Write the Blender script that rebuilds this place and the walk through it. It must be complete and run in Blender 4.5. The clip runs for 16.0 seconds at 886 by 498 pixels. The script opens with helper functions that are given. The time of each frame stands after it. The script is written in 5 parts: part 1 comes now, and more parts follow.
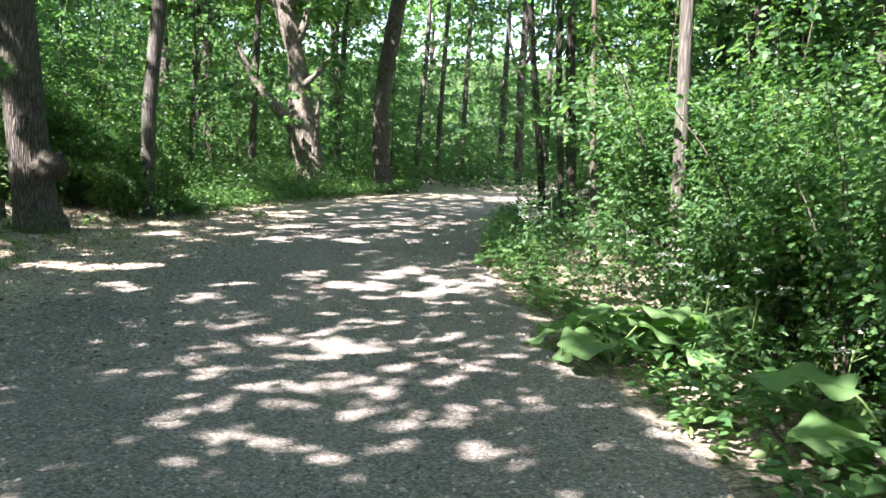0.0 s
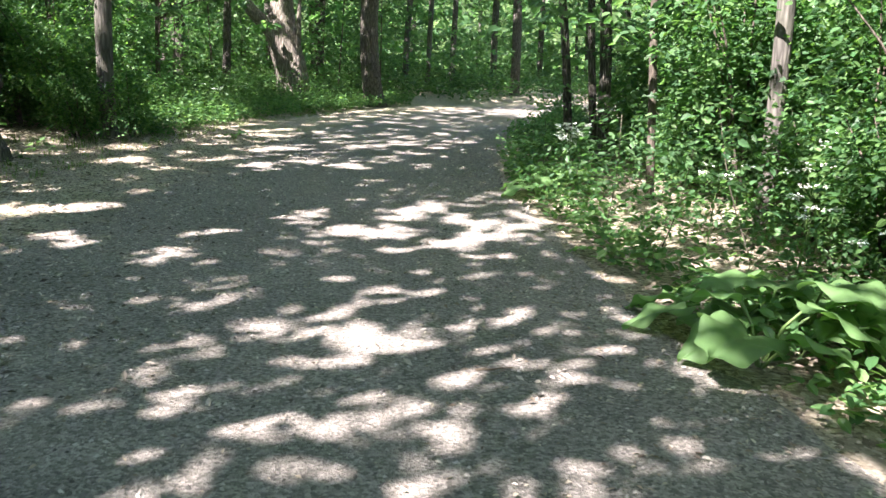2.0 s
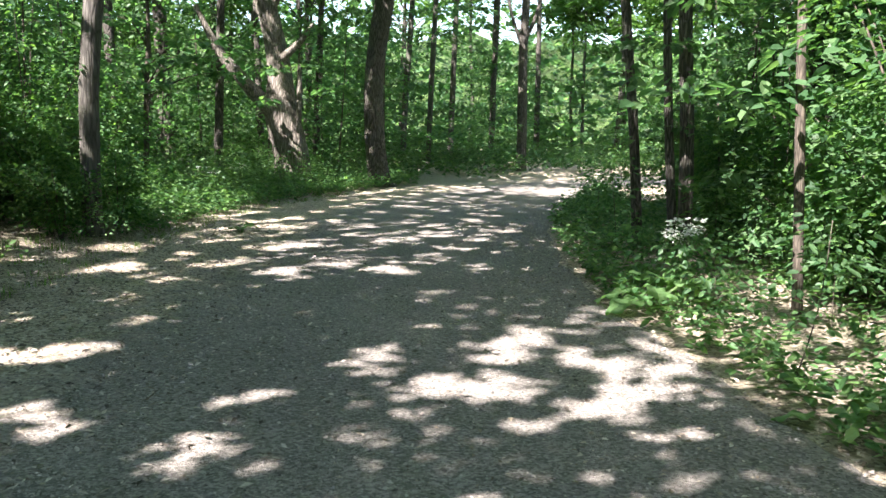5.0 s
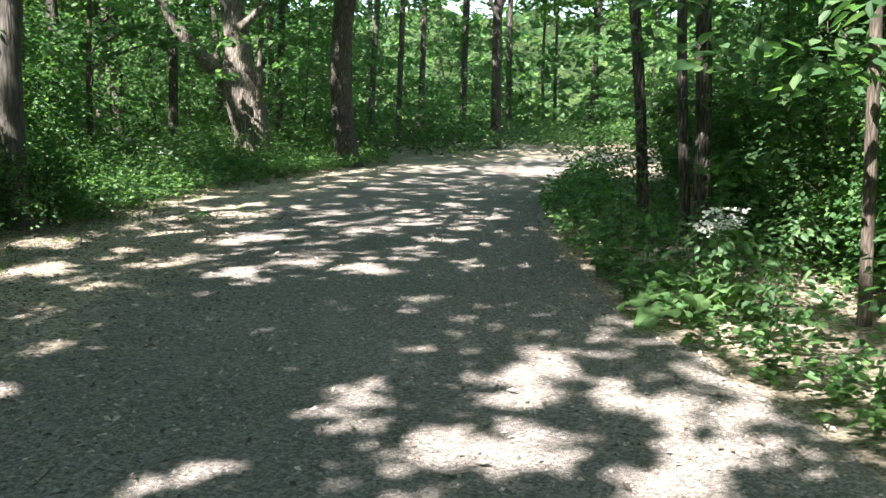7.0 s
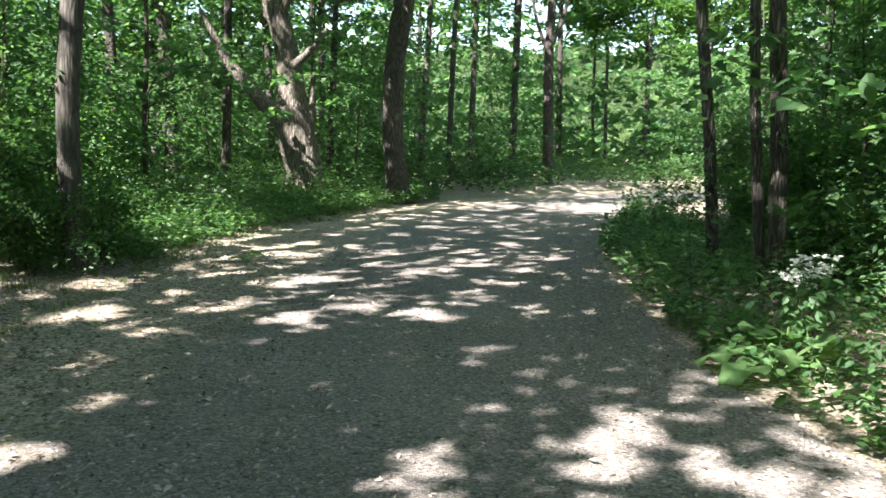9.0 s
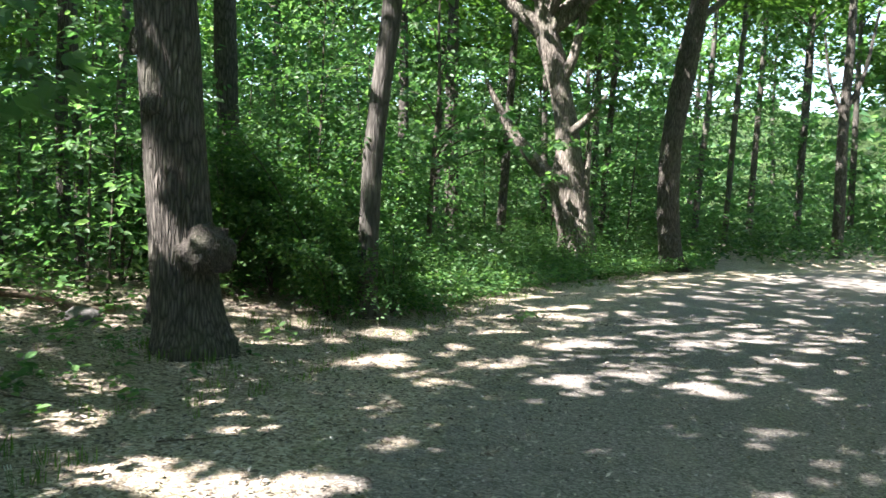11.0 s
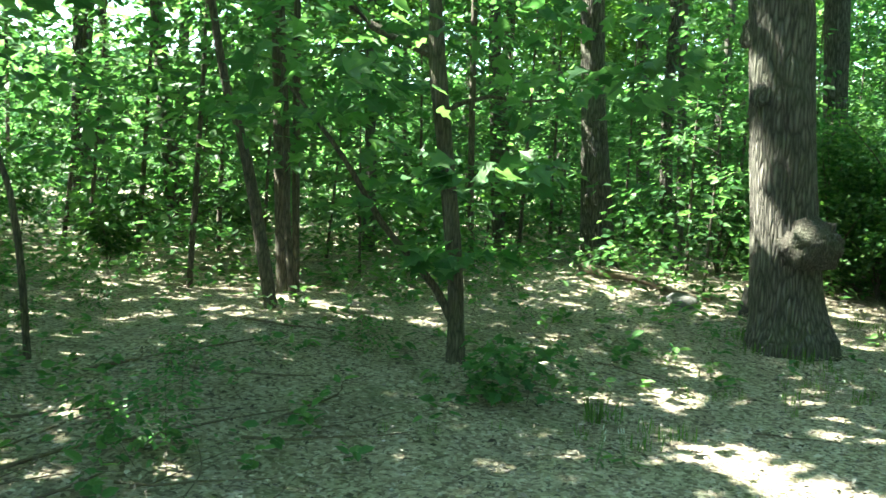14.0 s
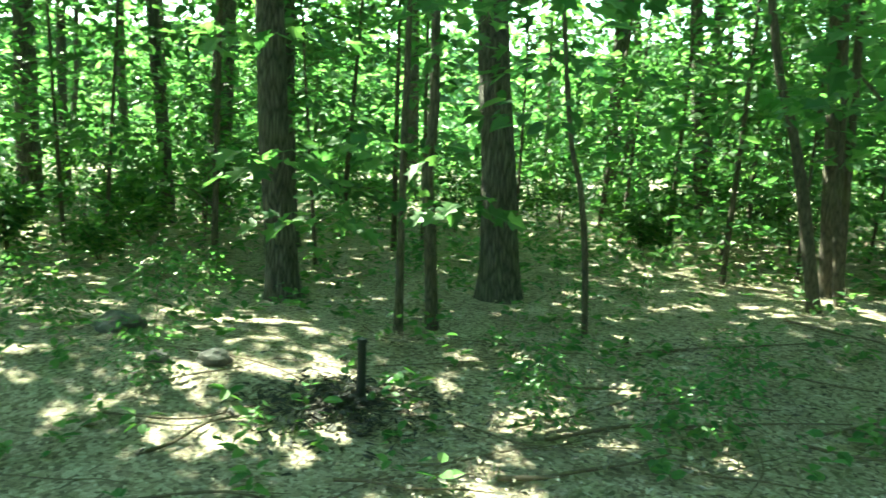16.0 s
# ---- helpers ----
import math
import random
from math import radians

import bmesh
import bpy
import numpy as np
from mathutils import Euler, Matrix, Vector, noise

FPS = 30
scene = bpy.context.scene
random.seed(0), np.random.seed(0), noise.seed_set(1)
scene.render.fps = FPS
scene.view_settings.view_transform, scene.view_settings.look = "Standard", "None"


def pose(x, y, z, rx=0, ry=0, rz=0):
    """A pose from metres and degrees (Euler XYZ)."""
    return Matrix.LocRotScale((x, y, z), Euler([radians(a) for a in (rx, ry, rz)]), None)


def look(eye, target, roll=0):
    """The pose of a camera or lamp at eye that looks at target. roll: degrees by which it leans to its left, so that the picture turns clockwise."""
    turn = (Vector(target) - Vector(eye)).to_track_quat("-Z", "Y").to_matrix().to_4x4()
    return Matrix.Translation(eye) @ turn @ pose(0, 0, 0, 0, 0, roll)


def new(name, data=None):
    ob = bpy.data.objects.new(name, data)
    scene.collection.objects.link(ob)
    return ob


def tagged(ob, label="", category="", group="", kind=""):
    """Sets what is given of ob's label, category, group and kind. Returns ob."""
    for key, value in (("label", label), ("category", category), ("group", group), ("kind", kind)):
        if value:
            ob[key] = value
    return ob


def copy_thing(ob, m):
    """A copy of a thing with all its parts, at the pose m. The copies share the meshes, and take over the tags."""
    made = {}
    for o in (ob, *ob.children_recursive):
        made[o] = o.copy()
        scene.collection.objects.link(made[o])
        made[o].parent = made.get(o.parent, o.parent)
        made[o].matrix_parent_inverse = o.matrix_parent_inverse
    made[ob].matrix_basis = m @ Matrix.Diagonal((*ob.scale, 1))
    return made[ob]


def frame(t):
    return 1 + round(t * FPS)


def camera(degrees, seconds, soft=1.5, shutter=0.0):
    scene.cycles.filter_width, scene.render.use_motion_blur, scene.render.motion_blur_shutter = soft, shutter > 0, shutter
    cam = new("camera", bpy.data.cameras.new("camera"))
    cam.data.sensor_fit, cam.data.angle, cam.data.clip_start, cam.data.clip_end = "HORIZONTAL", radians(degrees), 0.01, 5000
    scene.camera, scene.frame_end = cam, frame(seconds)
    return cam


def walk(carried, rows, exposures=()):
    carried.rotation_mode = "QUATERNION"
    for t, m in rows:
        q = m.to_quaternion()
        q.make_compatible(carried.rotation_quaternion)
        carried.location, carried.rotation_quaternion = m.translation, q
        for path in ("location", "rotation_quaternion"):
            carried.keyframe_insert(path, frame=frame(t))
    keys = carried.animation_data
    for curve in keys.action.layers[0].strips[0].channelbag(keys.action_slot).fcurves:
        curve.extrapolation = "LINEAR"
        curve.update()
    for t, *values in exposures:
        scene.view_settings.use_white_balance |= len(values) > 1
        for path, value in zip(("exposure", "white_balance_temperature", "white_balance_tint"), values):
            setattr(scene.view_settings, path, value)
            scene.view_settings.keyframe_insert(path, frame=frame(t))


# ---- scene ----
cam = camera(55.2, 16.0, shutter=0.17)
PATH = [
    (0, (1.043, 1.404, 1.459), (1.101, 3.389, 1.219), 2.2),
    (0.5, (0.924, 1.898, 1.43), (1.013, 3.867, 1.091), 2.2),
    (1, (0.853, 2.373, 1.419), (0.897, 4.354, 1.148), 1.3),
    (1.5, (0.738, 2.778, 1.43), (0.775, 4.744, 1.065), 2.8),
    (2, (0.656, 3.303, 1.398), (0.765, 5.251, 0.955), 1.8),
    (2.5, (0.589, 3.641, 1.45), (0.602, 5.608, 1.088), 2.5),
    (3, (0.441, 3.915, 1.468), (0.544, 5.899, 1.236), 2.2),
    (3.5, (0.324, 4.251, 1.454), (0.368, 6.232, 1.186), 0.8),
    (4, (0.22, 4.603, 1.47), (0.237, 6.58, 1.169), 1.8),
    (4.2, (0.131, 4.75, 1.468), (0.18, 6.733, 1.208), 1.9),
    (6.3, (-0.189, 6.24, 1.433), (0.025, 8.202, 1.111), 0.1),
    (6.5, (-0.165, 6.372, 1.427), (-0.003, 8.35, 1.178), -0.6),
    (7, (-0.172, 6.631, 1.429), (0.063, 8.589, 1.098), 0.8),
    (7.5, (-0.251, 6.857, 1.436), (0.055, 8.814, 1.16), 1.0),
    (8, (-0.238, 6.972, 1.435), (0.045, 8.931, 1.149), 0.5),
    (8.2, (-0.229, 6.978, 1.442), (0.048, 8.938, 1.154), 0.4),
    (10.3, (-0.367, 6.89, 1.483), (-0.662, 8.862, 1.328), 1.8),
    (10.5, (-0.371, 6.865, 1.486), (-0.716, 8.83, 1.34), 1.9),
    (11, (-0.4, 6.837, 1.505), (-0.887, 8.773, 1.383), 2.0),
    (11.5, (-0.425, 6.835, 1.507), (-1.113, 8.709, 1.39), 2.1),
    (12, (-0.421, 6.863, 1.505), (-1.386, 8.61, 1.378), 2.2),
    (12.5, (-0.396, 6.861, 1.512), (-1.591, 8.46, 1.381), 2.3),
    (13, (-0.386, 6.843, 1.505), (-1.758, 8.291, 1.363), 2.5),
    (13.5, (-0.412, 6.818, 1.494), (-1.898, 8.145, 1.322), 2.5),
    (14, (-0.466, 6.745, 1.491), (-2.045, 7.959, 1.304), 2.1),
    (14.5, (-0.494, 6.656, 1.492), (-2.185, 7.706, 1.3), 2.2),
    (15, (-0.506, 6.58, 1.488), (-2.318, 7.4, 1.282), 2.4),
    (15.5, (-0.532, 6.498, 1.479), (-2.448, 7.027, 1.259), 2.2),
    (16, (-0.525, 6.423, 1.49), (-2.505, 6.571, 1.249), 2.1),
]
walk(cam, [(t, look(eye, target, roll)) for t, eye, target, roll in PATH],
     [(0.0, 3.0, 6650, 15), (4.2, 2.8, 6650, 13), (7.0, 2.58, 6700, 10), (11.0, 2.74, 6550, 10), (13.0, 3.4, 6600, -3), (15.0, 3.75, 7300, -23), (16.0, 3.8, 7500, -29)])

# ---------------------------------------------------------------- world and sun
SUN_TO = Vector((-0.74, -0.67, 1.22)).normalized()
world = bpy.data.worlds.new("sky")
scene.world = world
world.use_nodes = True
wn = world.node_tree.nodes
sky = wn.new("ShaderNodeTexSky")
sky.sky_type = "NISHITA"
sky.sun_disc = False
sky.sun_elevation = math.asin(SUN_TO.z)
sky.sun_rotation = math.atan2(SUN_TO.x, SUN_TO.y) % (2 * math.pi)
wn["Background"].inputs["Strength"].default_value = 0.1
world.node_tree.links.new(sky.outputs[0], wn["Background"].inputs["Color"])
sun = new("sun", bpy.data.lights.new("sun", "SUN"))
sun.data.energy = 5.0
sun.data.angle = radians(0.5)
sun.data.color = (1.0, 0.94, 0.925)
sun.matrix_world = look(SUN_TO * 60, (0, 0, 0))

rnd = random.Random(7)
rng = np.random.default_rng(11)


# ---------------------------------------------------------------- materials
def material(name):
    mat = bpy.data.materials.new(name)
    mat.use_nodes = True
    nt = mat.node_tree
    return mat, nt, nt.nodes["Principled BSDF"]


def node(nt, kind, **values):
    n = nt.nodes.new(kind)
    for key, value in values.items():
        n.inputs[key.replace("_", " ")].default_value = value
    return n


def ramp(nt, source, stops):
    r = nt.nodes.new("ShaderNodeValToRGB")
    el = r.color_ramp.elements
    while len(el) < len(stops):
        el.new(0.5)
    for e, (p, c) in zip(el, stops):
        e.position, e.color = p, (*c, 1)
    nt.links.new(source, r.inputs[0])
    return r.outputs[0]


def blend(nt, fac, a, b, mode="MIX"):
    m = nt.nodes.new("ShaderNodeMix")
    m.data_type, m.blend_type = "RGBA", mode
    for sock, v in ((m.inputs[0], fac), (m.inputs[6], a), (m.inputs[7], b)):
        if isinstance(v, (int, float)):
            sock.default_value = v
        elif isinstance(v, tuple):
            sock.default_value = (*v, 1)
        else:
            nt.links.new(v, sock)
    return m.outputs[2]


def coords(nt, scale=(1, 1, 1)):
    c = nt.nodes.new("ShaderNodeTexCoord")
    m = nt.nodes.new("ShaderNodeMapping")
    m.inputs["Scale"].default_value = scale
    nt.links.new(c.outputs["Object"], m.inputs[0])
    return m.outputs[0]


def noise_tex(nt, vec, scale, detail=4.0, rough=0.6):
    n = node(nt, "ShaderNodeTexNoise", Scale=scale, Detail=detail, Roughness=rough)
    nt.links.new(vec, n.inputs["Vector"])
    return n.outputs["Fac"]


def voronoi(nt, vec, scale, out="Color"):
    n = node(nt, "ShaderNodeTexVoronoi", Scale=scale)
    nt.links.new(vec, n.inputs["Vector"])
    return n.outputs[out]


def bump(nt, bsdf, height, strength=0.5, distance=0.02):
    b = node(nt, "ShaderNodeBump", Strength=strength, Distance=distance)
    nt.links.new(height, b.inputs["Height"])
    nt.links.new(b.outputs[0], bsdf.inputs["Normal"])


def leaf_material(name, dark, mid, light, through_colour, share=0.45, rough=0.45):
    """Green leaf: a glossy face, and light that shines through the blade."""
    mat, nt, bsdf = material(name)
    geo = nt.nodes.new("ShaderNodeNewGeometry")
    info = nt.nodes.new("ShaderNodeObjectInfo")
    col = ramp(nt, geo.outputs["Random Per Island"], [(0.0, dark), (0.5, mid), (1.0, light)])
    vein = noise_tex(nt, coords(nt), 14, 3)
    col = blend(nt, 0.35, col, ramp(nt, vein, [(0.3, (0.55, 0.6, 0.5)), (0.75, (1.25, 1.2, 1.1))]), "MULTIPLY")
    hue = node(nt, "ShaderNodeHueSaturation", Saturation=1.0)
    m = node(nt, "ShaderNodeMapRange", From_Min=0.0, From_Max=1.0, To_Min=0.8, To_Max=1.2)
    nt.links.new(info.outputs["Random"], m.inputs["Value"])
    nt.links.new(m.outputs[0], hue.inputs["Value"])
    nt.links.new(col, hue.inputs["Color"])
    nt.links.new(hue.outputs[0], bsdf.inputs["Base Color"])
    bsdf.inputs["Roughness"].default_value = rough
    bsdf.inputs["Specular IOR Level"].default_value = 0.28
    tr = nt.nodes.new("ShaderNodeBsdfTranslucent")
    tint = blend(nt, 1.0, hue.outputs[0], through_colour, "MULTIPLY")
    nt.links.new(tint, tr.inputs["Color"])
    mix = nt.nodes.new("ShaderNodeMixShader")
    mix.inputs[0].default_value = share
    nt.links.new(bsdf.outputs[0], mix.inputs[1])
    nt.links.new(tr.outputs[0], mix.inputs[2])
    nt.links.new(mix.outputs[0], nt.nodes["Material Output"].inputs["Surface"])
    return mat


def bark_material(name, dark, mid, light, grain=1.0, relief=0.03):
    mat, nt, bsdf = material(name)
    bend = node(nt, "ShaderNodeTexNoise", Scale=7.0, Detail=3.0)
    flat = coords(nt, (1, 1, 0.13))
    nt.links.new(flat, bend.inputs["Vector"])
    v = blend(nt, 0.05, flat, bend.outputs["Color"], "ADD")
    cells = node(nt, "ShaderNodeTexVoronoi", Scale=40 * grain)
    cells.feature = "DISTANCE_TO_EDGE"
    nt.links.new(v, cells.inputs["Vector"])
    ridge = cells.outputs["Distance"]
    fine = noise_tex(nt, coords(nt, (1, 1, 0.22)), 60 * grain, 6, 0.75)
    patch = noise_tex(nt, coords(nt), 2.2, 4)
    col = ramp(nt, ridge, [(0.0, dark), (0.13, mid), (0.42, light)])
    col = blend(nt, 0.55, col, ramp(nt, fine, [(0.3, (0.45, 0.43, 0.4)), (0.7, (1.35, 1.3, 1.25))]), "MULTIPLY")
    col = blend(nt, ramp(nt, patch, [(0.52, (0, 0, 0)), (0.72, (0.35, 0.35, 0.35))]), col, (0.13, 0.15, 0.09))
    nt.links.new(col, bsdf.inputs["Base Color"])
    bsdf.inputs["Roughness"].default_value = 0.9
    h = blend(nt, 0.35, ramp(nt, ridge, [(0.0, (0, 0, 0)), (0.3, (1, 1, 1))]), fine)
    bump(nt, bsdf, h, 0.9, relief)
    return mat


def litter_colour(nt, v):
    """Dry leaves, chips and soil in patches of a few centimetres."""
    cell = voronoi(nt, v, 42)
    sep = nt.nodes.new("ShaderNodeSeparateColor")
    nt.links.new(cell, sep.inputs[0])
    col = ramp(nt, sep.outputs[0], [(0.0, (0.12, 0.097, 0.072)), (0.35, (0.29, 0.244, 0.186)),
                                    (0.7, (0.41, 0.354, 0.278)), (1.0, (0.57, 0.505, 0.42))])
    fine = noise_tex(nt, v, 90, 5, 0.75)
    col = blend(nt, 0.6, col, ramp(nt, fine, [(0.3, (0.4, 0.4, 0.38)), (0.7, (1.35, 1.3, 1.25))]), "MULTIPLY")
    soil = noise_tex(nt, v, 0.9, 5)
    col = blend(nt, ramp(nt, soil, [(0.52, (0, 0, 0)), (0.7, (0.5, 0.5, 0.5))]), col, (0.13, 0.108, 0.08))
    green = noise_tex(nt, v, 1.7, 6, 0.7)
    col = blend(nt, ramp(nt, green, [(0.52, (0, 0, 0)), (0.72, (0.45, 0.45, 0.45))]), col, (0.11, 0.16, 0.05))
    return col, fine


def ground_material():
    mat, nt, bsdf = material("forest_floor_litter")
    col, fine = litter_colour(nt, coords(nt))
    nt.links.new(col, bsdf.inputs["Base Color"])
    bsdf.inputs["Roughness"].default_value = 0.95
    bump(nt, bsdf, fine, 0.8, 0.03)
    return mat


def path_material():
    mat, nt, bsdf = material("crushed_gravel")
    v = coords(nt)
    stone = voronoi(nt, v, 70)
    sep = nt.nodes.new("ShaderNodeSeparateColor")
    nt.links.new(stone, sep.inputs[0])
    col = ramp(nt, sep.outputs[0], [(0.0, (0.105, 0.096, 0.087)), (0.5, (0.208, 0.189, 0.17)), (1.0, (0.345, 0.312, 0.287))])
    fine = noise_tex(nt, v, 160, 5, 0.75)
    col = blend(nt, 0.6, col, ramp(nt, fine, [(0.28, (0.45, 0.45, 0.45)), (0.72, (1.3, 1.3, 1.3))]), "MULTIPLY")
    damp = noise_tex(nt, v, 0.55, 5)
    col = blend(nt, 0.5, col, ramp(nt, damp, [(0.35, (0.62, 0.62, 0.62)), (0.65, (1.15, 1.13, 1.1))]), "MULTIPLY")
    streak = noise_tex(nt, coords(nt, (1.4, 0.35, 1)), 1.6, 5)
    col = blend(nt, ramp(nt, streak, [(0.55, (0, 0, 0)), (0.75, (0.45, 0.45, 0.45))]), col, (0.27, 0.23, 0.2))
    lit, lf = litter_colour(nt, v)
    edge = nt.nodes.new("ShaderNodeAttribute")
    edge.attribute_name = "verge"
    wob = noise_tex(nt, v, 3.0, 6, 0.75)
    add = nt.nodes.new("ShaderNodeMath")
    add.operation = "ADD"
    nt.links.new(edge.outputs["Fac"], add.inputs[0])
    nt.links.new(wob, add.inputs[1])
    mask = ramp(nt, add.outputs[0], [(0.78, (0, 0, 0)), (1.1, (1, 1, 1))])
    col = blend(nt, mask, col, lit)
    nt.links.new(col, bsdf.inputs["Base Color"])
    bsdf.inputs["Roughness"].default_value = 0.92
    h = blend(nt, 0.5, voronoi(nt, v, 70, "Distance"), fine)
    bump(nt, bsdf, h, 0.7, 0.02)
    return mat


def plain(name, colour, rough=0.8, vary=0.35, scale=8.0):
    mat, nt, bsdf = material(name)
    n = noise_tex(nt, coords(nt), scale, 6, 0.7)
    lo, hi = 1 - vary, 1 + vary
    col = blend(nt, 1.0, ramp(nt, n, [(0.3, (lo, lo, lo)), (0.7, (hi, hi, hi))]), colour, "MULTIPLY")
    nt.links.new(col, bsdf.inputs["Base Color"])
    bsdf.inputs["Roughness"].default_value = rough
    bump(nt, bsdf, n, 0.5, 0.01)
    return mat


def island_material(name, stops, rough=0.9):
    mat, nt, bsdf = material(name)
    geo = nt.nodes.new("ShaderNodeNewGeometry")
    col = ramp(nt, geo.outputs["Random Per Island"], stops)
    fine = noise_tex(nt, coords(nt), 60, 4)
    col = blend(nt, 0.5, col, ramp(nt, fine, [(0.3, (0.6, 0.6, 0.6)), (0.7, (1.2, 1.2, 1.2))]), "MULTIPLY")
    nt.links.new(col, bsdf.inputs["Base Color"])
    bsdf.inputs["Roughness"].default_value = rough
    return mat


M_CROWN = leaf_material("canopy_leaf", (0.04, 0.09, 0.026), (0.065, 0.135, 0.036), (0.1, 0.185, 0.05), (1.9, 2.1, 1.0), 0.42)
M_MAPLE = leaf_material("maple_leaf", (0.042, 0.1, 0.048), (0.072, 0.15, 0.068), (0.135, 0.225, 0.105), (1.9, 2.2, 1.15), 0.47)
M_SHRUB = leaf_material("shrub_leaf", (0.03, 0.085, 0.034), (0.052, 0.125, 0.046), (0.105, 0.195, 0.066), (1.9, 2.05, 0.95), 0.4, 0.5)
M_HERB = leaf_material("herb_leaf", (0.042, 0.105, 0.042), (0.075, 0.158, 0.058), (0.135, 0.228, 0.085), (1.8, 1.95, 1.1), 0.38)
M_BURDOCK = leaf_material("burdock_leaf", (0.105, 0.2, 0.08), (0.12, 0.22, 0.088), (0.14, 0.245, 0.1), (1.6, 1.8, 1.0), 0.42, 0.55)
M_GRASS = leaf_material("grass_blade", (0.06, 0.13, 0.03), (0.1, 0.19, 0.045), (0.16, 0.26, 0.07), (1.5, 1.7, 0.8), 0.4)
M_BARK = bark_material("rough_furrowed_bark", (0.032, 0.028, 0.024), (0.1, 0.09, 0.079), (0.185, 0.168, 0.15), 0.85, 0.045)
M_SMOOTH = bark_material("smooth_grey_bark", (0.045, 0.041, 0.036), (0.085, 0.079, 0.071), (0.14, 0.131, 0.118), 0.6, 0.008)
M_PALE = bark_material("pale_scarred_bark", (0.075, 0.064, 0.054), (0.19, 0.168, 0.146), (0.32, 0.29, 0.255), 0.7, 0.03)
M_THIN = bark_material("young_brown_bark", (0.04, 0.033, 0.026), (0.09, 0.075, 0.06), (0.15, 0.125, 0.1), 1.2, 0.006)
M_BURL = bark_material("burl_bark", (0.03, 0.025, 0.021), (0.095, 0.082, 0.07), (0.165, 0.145, 0.126), 1.6, 0.03)
M_GROUND = ground_material()
M_PATH = path_material()
M_ROCK = plain("dark_stone", (0.1, 0.095, 0.09), 0.85, 0.5, 12)
M_TWIG = plain("dead_wood", (0.12, 0.09, 0.065), 0.9, 0.45, 30)
M_POST = plain("black_plastic", (0.012, 0.013, 0.014), 0.5, 0.3, 6)
M_PETAL = plain("white_petal", (0.72, 0.73, 0.68), 0.7, 0.12, 40)
M_PETIOLE = plain("green_stalk", (0.1, 0.17, 0.05), 0.6, 0.25, 20)
M_ASH = plain("dark_mulch", (0.045, 0.042, 0.04), 0.95, 0.6, 22)
M_PAINT = plain("white_blaze_paint", (0.42, 0.42, 0.39), 0.8, 0.3, 40)
M_DRY = island_material("dry_leaf", [(0.0, (0.075, 0.056, 0.042)), (0.35, (0.24, 0.195, 0.145)), (0.75, (0.4, 0.345, 0.27)), (1.0, (0.58, 0.52, 0.44))])
M_SCRAP = island_material("bark_scrap", [(0.0, (0.045, 0.037, 0.03)), (0.35, (0.12, 0.1, 0.082)), (0.65, (0.29, 0.245, 0.205)), (1.0, (0.56, 0.49, 0.43))])
M_GRIT = island_material("gravel_stone", [(0.0, (0.06, 0.055, 0.05)), (0.5, (0.19, 0.175, 0.16)), (1.0, (0.42, 0.38, 0.35))])
M_FAR = leaf_material("far_foliage", (0.042, 0.098, 0.046), (0.074, 0.152, 0.068), (0.145, 0.232, 0.112), (1.9, 2.2, 1.15), 0.46)


# ---------------------------------------------------------------- plan of the place
# stations along the path: left edge x, y and right edge x, y
STATIONS = [(-4.6, -16, 3.4, -16), (-4.3, -6, 3.1, -6), (-3.9, 0, 2.9, 0), (-3.5, 5, 2.55, 5), (-3.7, 8.8, 2.1, 8.8),
            (-3.5, 11, 1.95, 11), (-3.2, 13, 1.9, 12.8), (-3.0, 15, 2.1, 15), (-2.7, 18, 2.55, 18), (-2.1, 20.8, 3.3, 20.5),
            (-0.7, 24.3, 4.6, 24.2), (1.5, 28.2, 6.2, 27.6), (4.2, 30.9, 8.6, 29.4), (8.5, 33, 12, 30.6), (16, 34.5, 18, 31)]


def smooth(a, b, v):
    k = np.clip((v - a) / (b - a), 0, 1)
    return k * k * (3 - 2 * k)


def edge_at(y, side):
    ys = [s[1 + 2 * side] for s in STATIONS]
    xs = [s[2 * side] for s in STATIONS]
    return np.interp(y, ys, xs)


def wavy(x, y):
    return (np.sin(x * 1.3 + 0.7 * np.sin(y * 0.9)) * np.sin(y * 1.1 + 0.6 * np.sin(x * 0.8))
            + 0.5 * np.sin(x * 2.9 + y * 1.7) * np.sin(y * 3.1 - x * 1.2))


def ground_z(x, y):
    x, y = np.asarray(x, float), np.asarray(y, float)
    off = np.maximum(edge_at(y, 0) - x, x - edge_at(y, 1))
    rise = smooth(0.1, 2.6, off)
    mound = 0.22 * np.exp(-((x + 7.4) ** 2 + (y - 14.4) ** 2) / 1.6)
    mound = mound + 0.1 * np.exp(-((x + 5.6) ** 2 + (y - 5.6) ** 2) / 1.2)
    return 0.13 * rise + rise * 0.045 * wavy(x * 0.9, y * 0.9) + 0.008 * wavy(x * 1.7, y * 1.6) + mound * rise


def gz(x, y):
    return float(ground_z(x, y))


def on_path(x, y, margin=0.0):
    return edge_at(y, 0) - margin < x < edge_at(y, 1) + margin and y < 34


# ---------------------------------------------------------------- mesh helpers
def mesh(name, verts, faces, mat, smooth_faces=False):
    me = bpy.data.meshes.new(name)
    me.from_pydata(verts if isinstance(verts, list) else verts.tolist(), [], faces if isinstance(faces, list) else faces.tolist())
    me.materials.append(mat)
    if smooth_faces:
        me.polygons.foreach_set("use_smooth", [True] * len(me.polygons))
    me.update()
    return me


def part(name, me, parent, label=""):
    ob = new(name, me)
    ob.parent = parent
    if label:
        ob["label"] = label
    return ob


